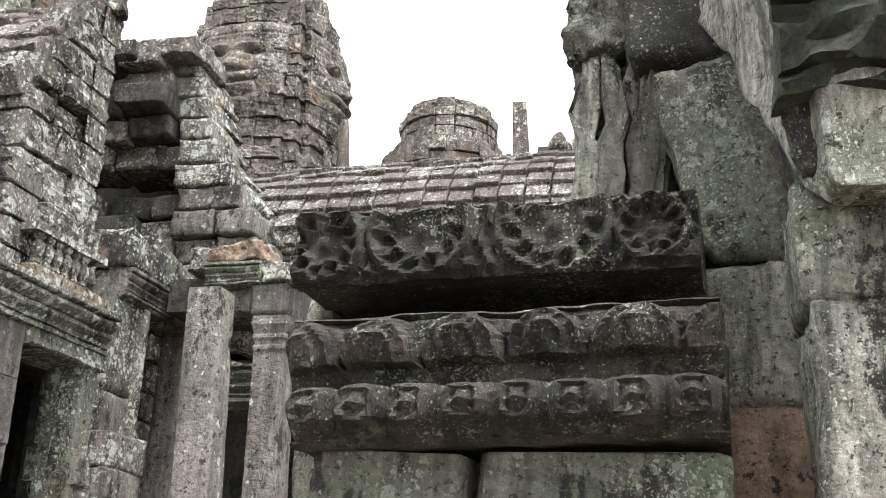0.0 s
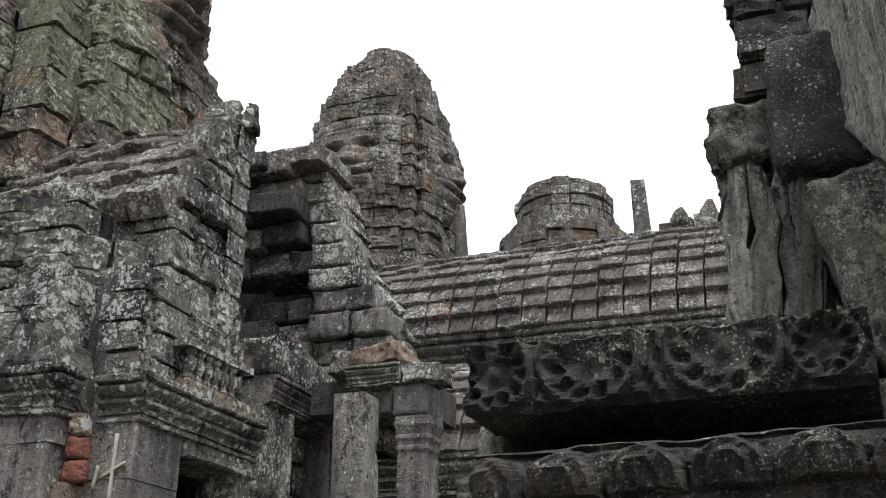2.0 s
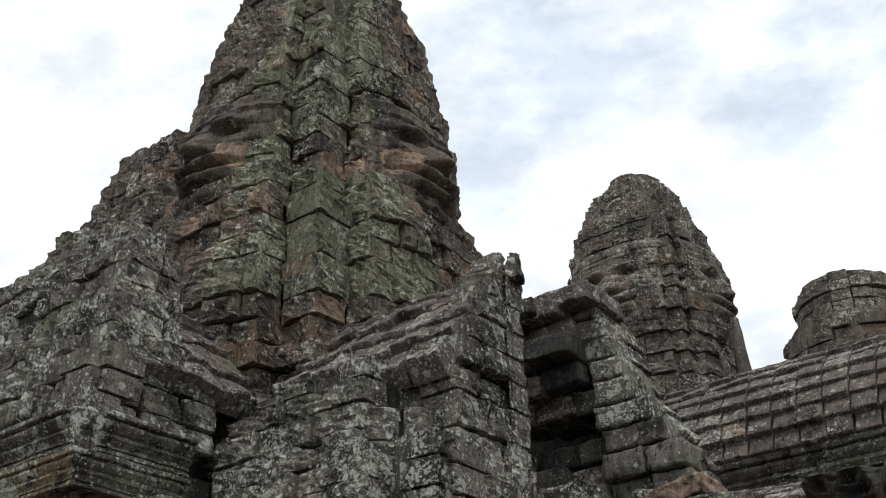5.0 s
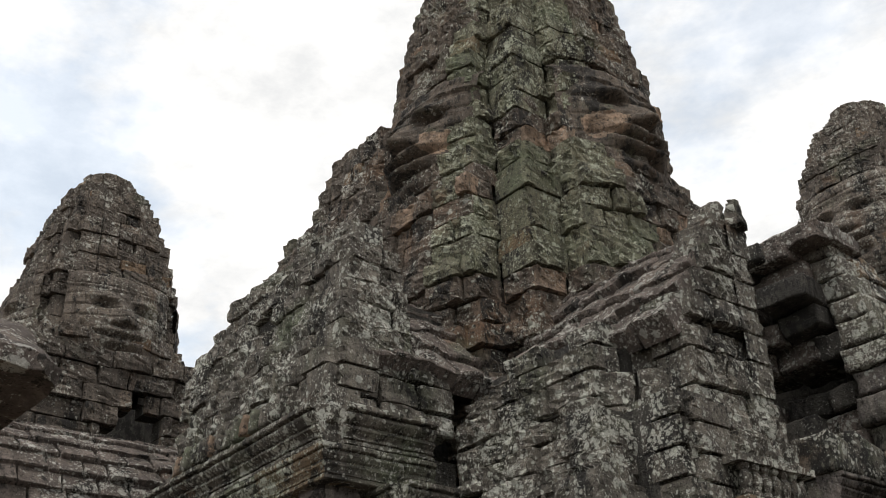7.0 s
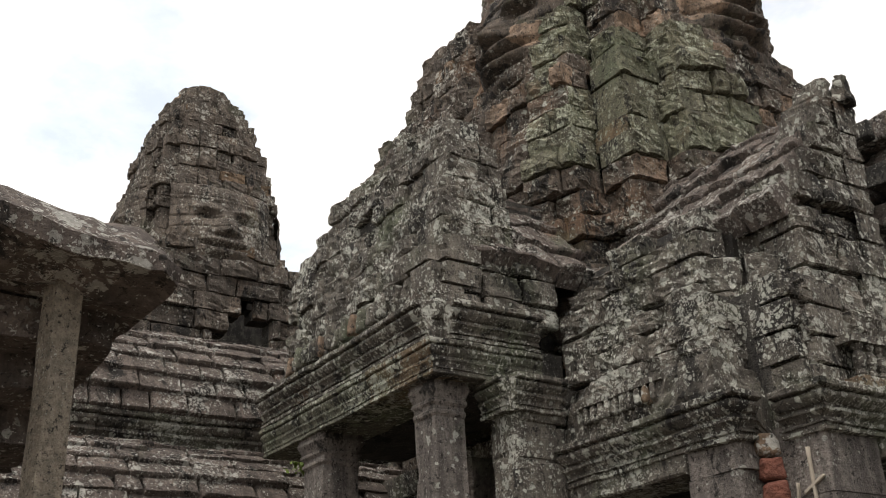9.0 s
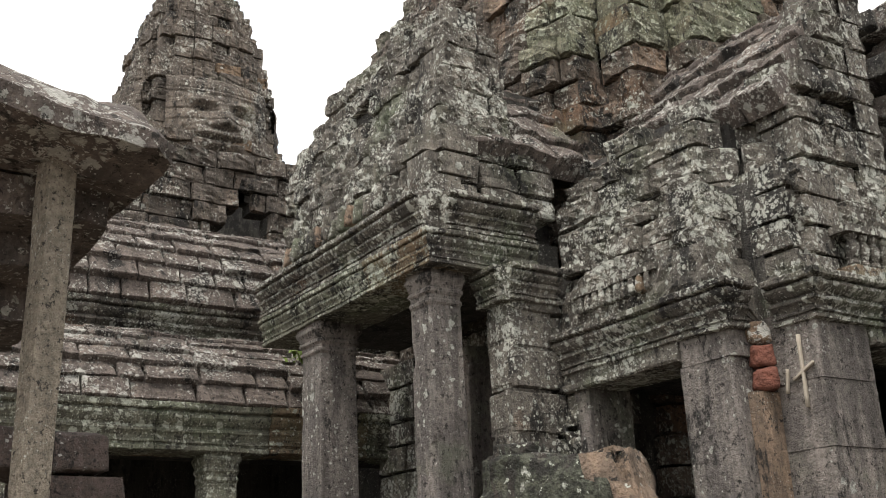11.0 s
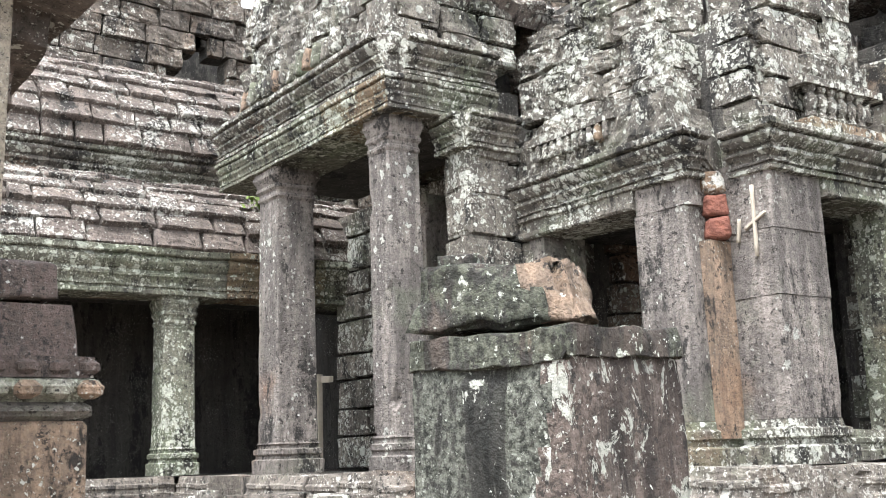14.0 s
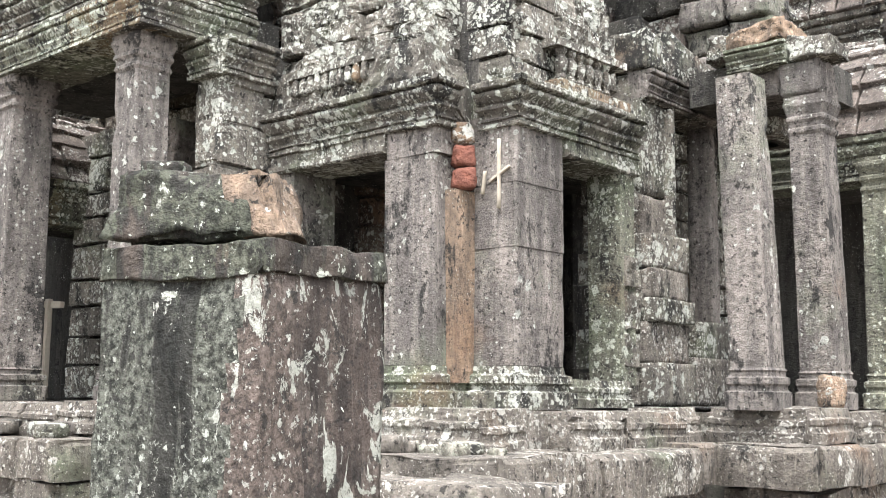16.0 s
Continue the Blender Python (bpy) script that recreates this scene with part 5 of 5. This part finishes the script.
# ---- broken pier in the courtyard ----
def build_pier():
    p = thing("broken_pier", "thick mossy sandstone pier stump with flaking black crust", "stone pier")
    hexa("cap_layer", (-2.315, 1.365, 1.728), 0.438, 0.408, 0.068, NEAR, p, turn=10, taper=(0.97, 0.96), rough=0.018, cuts=22, seed=48, label="thin flaking upper layer edged with moss")
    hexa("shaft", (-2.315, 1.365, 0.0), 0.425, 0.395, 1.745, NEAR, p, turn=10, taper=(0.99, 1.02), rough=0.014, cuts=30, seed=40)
    shaft = p.children[-1]
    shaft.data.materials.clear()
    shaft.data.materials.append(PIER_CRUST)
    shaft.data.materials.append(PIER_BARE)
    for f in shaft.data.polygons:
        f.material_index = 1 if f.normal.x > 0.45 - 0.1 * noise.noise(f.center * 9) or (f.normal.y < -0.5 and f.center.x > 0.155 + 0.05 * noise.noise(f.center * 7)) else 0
    block = tagged(hexa("capstone", (-2.375, 1.315, 1.795), 0.36, 0.27, 0.145, NEAR, None, turn=36, taper=(0.9, 0.84), rough=0.03, cuts=14, seed=44, tilt=(0, -4)), "rough mossy block with a broken orange end lying on the pier", "stone")
    block.data.materials.append(OCHRE)
    for f in block.data.polygons:
        f.material_index = 1 if f.center.x + 0.5 * f.center.z > 0.145 + 0.05 * noise.noise(f.center * 14) and f.normal.z < 0.6 else 0
    tagged(hexa("small_stone", (-2.44, 1.25, 1.945), 0.085, 0.07, 0.05, NEAR, None, turn=40, taper=(1.1, 1.1), rough=0.006, cuts=4, seed=46), "small flat stone lying on a larger block", "stone")


build_pier()


# ---- carved cornice stack ----
def scroll(u, z, o):
    """Leafy roundels in ring borders, with curling strokes between, all worn."""
    if o <= 0.0:
        return 0.0
    worn = 0.016 * noise.noise(Vector((u * 11, z * 11, 1.5))) + 0.014 * noise.noise(Vector((u * 27, z * 27, 7.0)))
    out = worn + 0.032 * math.tanh(2.5 * math.sin(40 * (z * 0.8 + 0.35 * math.sin(u * 7.5)) + 9 * u))
    for c, r0 in ((0.12, 0.15), (0.50, 0.19), (1.0, 0.2), (1.36, 0.12)):
        q, h = u - c, z - (0.19 if r0 > 0.15 else 0.15)
        r, th = math.hypot(q, h), math.atan2(h, q)
        if r < r0 * 1.18:
            out = worn + 0.085 * math.exp(-(((r - r0) / 0.024) ** 2)) + 0.06 * math.exp(-(((r - 0.55 * r0) / 0.02) ** 2)) * (0.6 + 0.4 * math.cos(5 * th)) + 0.05 * math.exp(-((r / 0.035) ** 2))
            out += 0.03 * math.tanh(2 * math.cos(11 * th + 30 * r)) * (0.6 < r / r0 < 0.9) - 0.04
    return 0.8 * out * min(1.0, max(0.0, z / 0.03))


def lotus(u, z, o):
    """Broad petals with a rib, rounded at the top."""
    if o < 0.0:
        return 0.0
    q, h = ((u + 0.1) % 0.29) / 0.29 - 0.5, (z - 2.235) / 0.235
    worn = 0.018 * noise.noise(Vector((u * 13, z * 13, 3.0))) + 0.012 * noise.noise(Vector((u * 34, z * 34, 5.0)))
    e = (q / 0.46) ** 2 + (max(0.0, h - 0.35) / 0.62) ** 2
    inner = (q / 0.24) ** 2 + (max(0.0, h - 0.4) / 0.36) ** 2
    body = 0.06 * math.sqrt(max(0.0, 1 - e)) - (0.05 if e > 1.12 else 0.0)
    return worn + body + 0.032 * math.exp(-(((e - 0.82) / 0.16) ** 2)) + 0.022 * math.exp(-(((inner - 0.9) / 0.25) ** 2)) + 0.02 * math.exp(-((q / 0.05) ** 2)) * (inner < 1)


def rosettes(u, z, o):
    if o < 0.02:
        return 0.0
    q = (u % 0.178) - 0.089
    r = math.hypot(q, z - 2.16)
    worn = 0.014 * noise.noise(Vector((u * 15, z * 15, 4.0))) + 0.01 * noise.noise(Vector((u * 38, z * 38, 2.0)))
    square = 0.5 * max(abs(q), abs(z - 2.165)) + 0.5 * r
    return worn + 0.08 * math.exp(-((r / 0.03) ** 2)) + 0.055 * math.exp(-(((square - 0.055) / 0.013) ** 2)) - 0.04 * max(0.0, (abs(q) - 0.066) / 0.023)


def build_stack():
    s = thing("carved_cornice_stack", "black-crusted carved sandstone cornice blocks with scrolls, lotus petals and rosettes", "carved stones")
    top = [(0.02, 0.0), (0.055, 0.03), (0.045, 0.11), (0.03, 0.19), (0.045, 0.27), (0.0, 0.288), (-1.0, 0.28), (-1.0, 0.0)]
    sweep("scroll_block", (-1.77, 3.6, 2.695), (-0.255, 3.6, 2.695), top, DARK, s, step=0.015, fine_step=0.02, relief=scroll, rough=0.012, label="block carved with scrolling leaves")
    # two blocks set back in the gap; their black stone also paints its shade
    sweep("plain_block", (-1.7, 4.5), (-0.2, 4.5), box_profile(2.3, 2.8, 0.0, -0.3), DARK, s)
    sweep("thin_block", (-1.68, 3.72, 2.46), (-0.9, 3.72, 2.48), box_profile(0, 0.09, 0.0, -0.6), DARK, s, step=0.06, rough=0.03, fine_step=0.06)
    lot = [(-0.05, 2.225), (-0.02, 2.28), (0.03, 2.34), (0.06, 2.40), (0.045, 2.45), (-0.02, 2.485), (-0.8, 2.485), (-0.8, 2.225)]
    sweep("lotus_block", (-1.66, 3.36, 0.0), (-0.19, 3.36, 0.045), lot, STACK, s, step=0.016, fine_step=0.02, relief=lotus, rough=0.014, worn_ends=0.06, label="block carved with lotus petals")
    ros = [(-0.03, 2.04), (0.03, 2.07), (0.085, 2.12), (0.095, 2.16), (0.085, 2.2), (0.05, 2.232), (-0.8, 2.235), (-0.8, 2.055)]
    sweep("rosette_block", (-1.62, 3.30, -0.01), (-0.18, 3.30, 0.02), ros, STACK, s, step=0.016, fine_step=0.022, relief=rosettes, rough=0.012, worn_ends=0.05, label="rounded block with a row of rosettes")
    m = Mason(s, MOSSY, (-1, 3, 2), 100)
    m.wall((-1.58, 3.38), (-0.16, 3.38), 0.0, 2.05, 0.21, (0.5, 1.0), depth=0.6, proud=0.015)
    m.wall((-1.58, 4.6), (-1.58, 3.42), 0.0, 2.05, 0.21, (0.3, 0.7), depth=0.4, proud=0.015)
    m.done()
    tagged(hexa("end_stone", (-1.87, 4.3, 1.2), 0.13, 0.7, 1.78, PALE, None, turn=4, taper=(0.8, 1.0), shear=(0.05, 0.0), rough=0.035, cuts=10, seed=12), "splintered pale block beside the carved stack", "stone")
    hexa("footing", (-1.78, 4.3, 0.0), 0.34, 0.9, 1.21, GREY, s, seed=13)


build_stack()


# ---- leaning doorway ruin ----
def build_doorway():
    d = thing("ruined_doorway", "leaning ruined doorway of huge mossy sandstone blocks", "doorway ruin")
    def big(nm, x, y, z, sx, sy, sz, mat, seed, **more):
        return hexa(nm, (x, y, z), sx, sy, sz, mat, d, seed=seed, **{"rough": 0.03, "cuts": 12, **more})
    # shaded jamb
    big("jamb_block", -0.02, 4.45, 0.0, 0.42, 0.6, 2.30, OCHRE, 2)
    big("jamb_block", -0.05, 4.45, 2.29, 0.42, 0.6, 0.58, PALE, 5, shear=(-0.01, 0))
    big("tilted_block", 0.05, 4.45, 2.87, 0.62, 0.65, 1.0, MOSSY, 21, shear=(-0.2, 0.0), taper=(0.95, 1.0), drop=(0.14, 0, 0, 0.14), cuts=16)
    for k in range(4):
        big("slab", -0.73 + 0.105 * k, 4.85 - 0.07 * (k % 2), 0.0, 0.12 - 0.015 * (k % 2), 0.6, 4.12 - 0.1 * (k % 2), (PALE, MOSSY, CLEAN, MOSSY)[k], 30 + k, shear=(-0.04, 0), cuts=26, rough=0.07)
    big("corbel_block", -0.70, 4.8, 4.05, 0.36, 0.6, 0.30, MOSSY, 41, rough=0.05)
    big("corbel_block", -0.36, 4.7, 3.92, 0.42, 0.7, 0.72, DARK, 42, taper=(1.0, 1.0), rough=0.03)
    big("rear_block", 0.15, 5.5, 3.7, 1.1, 0.4, 1.5, DARK, 71)
    big("rear_jamb", 0.3, 5.5, 0.0, 0.7, 0.4, 3.72, DARK, 72)
    m = Mason(d, DARK, (-0.4, 4.6, 5), 40)
    m.wall((-0.72, 4.62), (0.3, 4.62), 4.5, 6.2, 0.2, (0.2, 0.45), depth=0.6, proud=0.03)
    m.wall((-0.72, 5.4), (-0.72, 4.62), 4.3, 6.2, 0.2, (0.2, 0.45), depth=0.4, proud=0.03)
    m.done()
    # pale jamb and the great corner block above it
    big("pale_jamb_block", 0.49, 3.62, 0.0, 0.72, 0.6, 2.48, PALE, 51, shear=(-0.06, 0.0), cuts=16)
    big("pale_jamb_block", 0.41, 3.62, 2.47, 0.70, 0.6, 0.42, PALE, 53, shear=(-0.02, 0.0))
    big("inner_jamb_block", 0.72, 3.42, 0.0, 0.6, 0.4, 2.95, CLEAN, 55, shear=(-0.12, 0.0), cuts=14)
    big("corner_block", 0.66, 3.30, 2.77, 1.1, 0.15, 2.2, PALE, 61, cuts=24, rough=0.03, turn=15, taper=(1.0, 14.0), shear=(-0.08, 1.0))
    big("soffit_block", 0.58, 3.44, 2.84, 0.98, 0.5, 0.29, STACK, 64, cuts=14, shear=(-0.08, -0.02), drop=(0, 0, 0, 0))
    for z0, z1, o in ((3.10, 3.17, 0.05), (3.17, 3.36, 0.11), (3.40, 3.62, 0.16), (3.66, 3.95, 0.22)):
        sweep("moulding", (0.02, 3.12), (1.3, 3.22), fine(box_profile(z0, z1, o, -0.12), 0.05), ALGAE_BLACK, d, step=0.04, rough=0.03, relief=(lambda u, z, o_: 0.045 * math.tanh(2 * math.sin(u * 17 + 1.5 * math.sin(z * 23)) * math.sin((z - 3.1) * 24)) if o_ > 0 else 0))


build_doorway()


# ---- propped eave ----
def build_prop():
    c = thing("concrete_prop", "square weathered concrete post propping the fallen eave", "concrete post")
    square_turn("post", -4.33, 0.628, steps_between((0.051, 0.0), (0.051, 3.3), 14), CONCRETE, c, yaw=14, chip=0.25, rough=0.008, corner=0.08, lean=(0.0, 0.012))
    e = thing("propped_eave", "broken curved stone eave with white lichen spots, propped on a post", "roof fragment")
    eave = [(0.36, 3.36), (0.37, 3.43), (0.28, 3.50), (0.08, 3.64), (-0.4, 3.86), (-1.2, 4.02), (-1.2, 3.45), (-0.4, 3.36), (0.1, 3.32)]
    sweep("eave_stone", (-4.35, -2.6, 0.3), (-4.42, 1.0, -0.12), eave, ROOF, e, step=0.07, fine_step=0.1, rough=0.03, worn_ends=0.05)
    for k in range(3):
        sweep("corbel_stone", (-4.6 - 0.1 * k, -2.6), (-4.6 - 0.1 * k, 0.93 - 0.07 * k), box_profile(3.10 - 0.13 * k, 3.25 - 0.13 * k, 0.1 - 0.14 * k, -1.0), ROOF, e, step=0.1, rough=0.04, fine_step=0.1)
    w = thing("eave_wall", "inner wall under the propped eave, its stone darkened to stand for shade", "temple wall")
    m = Mason(w, INNER_SHADE, (-5, 0, 3), 60)
    m.wall((-5.4, -2.6), (-5.4, 0.55), 0, 2.95, 0.35, depth=0.4)
    m.done()


build_prop()


def build_stub():
    s = thing("carved_stub", "stacked brown doorjamb stones with petal and bead mouldings", "carved stones")
    x, y = -5.52, 1.06
    lift = 1.76
    square_turn("lower_block", x, y, [(0.27, 0.0), *steps_between((0.27, 0.1), (0.265, lift - 0.02), 10), (0.25, lift)], OCHRE, s, seed=70, chip=0.2, corner=0.04)
    square_turn("bead_moulding", x, y, [(0.24, lift), (0.28, lift + 0.02), (0.28, 1.82), (0.25, 1.84)], CLEAN, s, seed=71, corner=0.05)
    square_turn("petal_moulding", x, y, [(0.25, 1.84), (0.29, 1.87), (0.315, 1.9), (0.30, 1.93), (0.27, 1.94)], PALE, s, seed=72, chip=0.3, corner=0.05)
    square_turn("rosette_block", x, y, steps_between((0.285, 1.94), (0.29, 2.03), 3), BROWN, s, seed=73, chip=0.4, corner=0.05, rough=0.01)
    square_turn("middle_block", x, y, steps_between((0.22, 2.034), (0.205, 2.26), 6), BROWN, s, seed=74, chip=0.5, rough=0.014, corner=0.05)
    hexa("upper_block", (x, y - 0.12, 2.26), 0.42, 0.54, 0.19, BROWN, s, rough=0.02, cuts=9, seed=76, taper=(0.9, 0.95))
    for k in range(8):
        v = y - 0.24 + 0.069 * k
        square_turn("bead", x + 0.275, v, [(0.012, lift + 0.025), (0.03, lift + 0.04), (0.032, 1.8), (0.012, 1.815)], CLEAN, s, seed=k, corner=0.4)
    for k in range(5):
        v = y - 0.26 + 0.13 * k
        square_turn("petal", x + 0.285, v, [(0.02, 1.85), (0.052, 1.87), (0.058, 1.9), (0.03, 1.928)], PALE if k % 2 else OCHRE, s, seed=k + 20, corner=0.45)
        square_turn("rosette", x + 0.27, v, [(0.02, 1.952), (0.045, 1.97), (0.045, 2.0), (0.02, 2.018)], BROWN, s, seed=k + 40, corner=0.45)


build_stub()


# ---- rubble and small plant ----
def build_slabs():
    for k, (x, y, sx, sy, top) in enumerate(((-4.15, 4.3, 0.72, 0.8, 1.08), (-5.0, 4.35, 0.94, 0.7, 1.06))):
        tagged(hexa("paving_slab", (x, y, 0.0), sx, sy, top, PAVE, None, turn=(4, -3)[k], rough=0.022, cuts=12, seed=150 + k, drop=(0, 0.02 * k, 0.03, 0)), "broad worn sandstone slab at the edge of the terrace", "stone slab", "terrace slabs")
    for k, (x, y, w) in enumerate(((-5.5, 5.2, 0.14), (-5.2, 5.12, 0.11), (-4.9, 5.05, 0.16), (-4.72, 5.18, 0.1))):
        tagged(boulder("rubble_stone", x, y, 1.14, w * 1.5, w, w * 0.6, PALE, 160 + k, 40 * k, box=0.7, rough=0.2), "pale freshly broken stone lying on the terrace", "stone", "rubble")


build_slabs()


def build_rubble():
    r = np.random.RandomState(3)
    for k in range(26):
        x, y = (r.uniform(-6.6, -4.7), r.uniform(4.85, 5.15)) if k < 14 else (r.uniform(-12.5, -8.6), r.uniform(4.4, 4.75))
        s = r.uniform(0.08, 0.24)
        tagged(boulder("rubble_stone", x, y, 1.145, s * 1.3, s, s * 0.6, (PAVE, CLEAN, GREY)[k % 3], k, r.uniform(0, 180), box=0.65, rough=0.2), "loose broken stone lying on the terrace ledge", "stone", "rubble")
    tagged(boulder("fallen_stone", -4.33, 9.27, FLOOR - 0.0, 0.22, 0.09, 0.28, OCHRE, 77, 30, box=0.6, rough=0.25), "pale orange stone leaning by a pillar base", "stone")


build_rubble()
bar = thing("timber_bar", "pale timber bar across the dark porch doorway", "barrier")
hexa("rail", (-14.35, 7.3, 2.62), 1.25, 0.07, 0.09, PLASTER, bar, rough=0.004, tilt=(0, 3))
hexa("upright", (-14.0, 7.26, FLOOR), 0.08, 0.07, 1.3, PLASTER, bar, rough=0.004)


def build_plant():
    verts, faces = [], []
    r = np.random.RandomState(5)
    for _ in range(70):
        c = np.array([-13.3, 6.05, 4.95]) + r.normal(0, (0.05, 0.11, 0.07))
        a, b = r.normal(0, 0.03, 3), r.normal(0, 0.03, 3)
        o = len(verts)
        verts += [c - a, c + b, c + a * 1.4, c - b]
        faces.append((o, o + 1, o + 2, o + 3))
    plant = thing("plant_tuft", "small bright green plant growing from a roof joint", "plant")
    part("leaves", mesh_of("leaves", verts, faces, LEAF), plant)


build_plant()
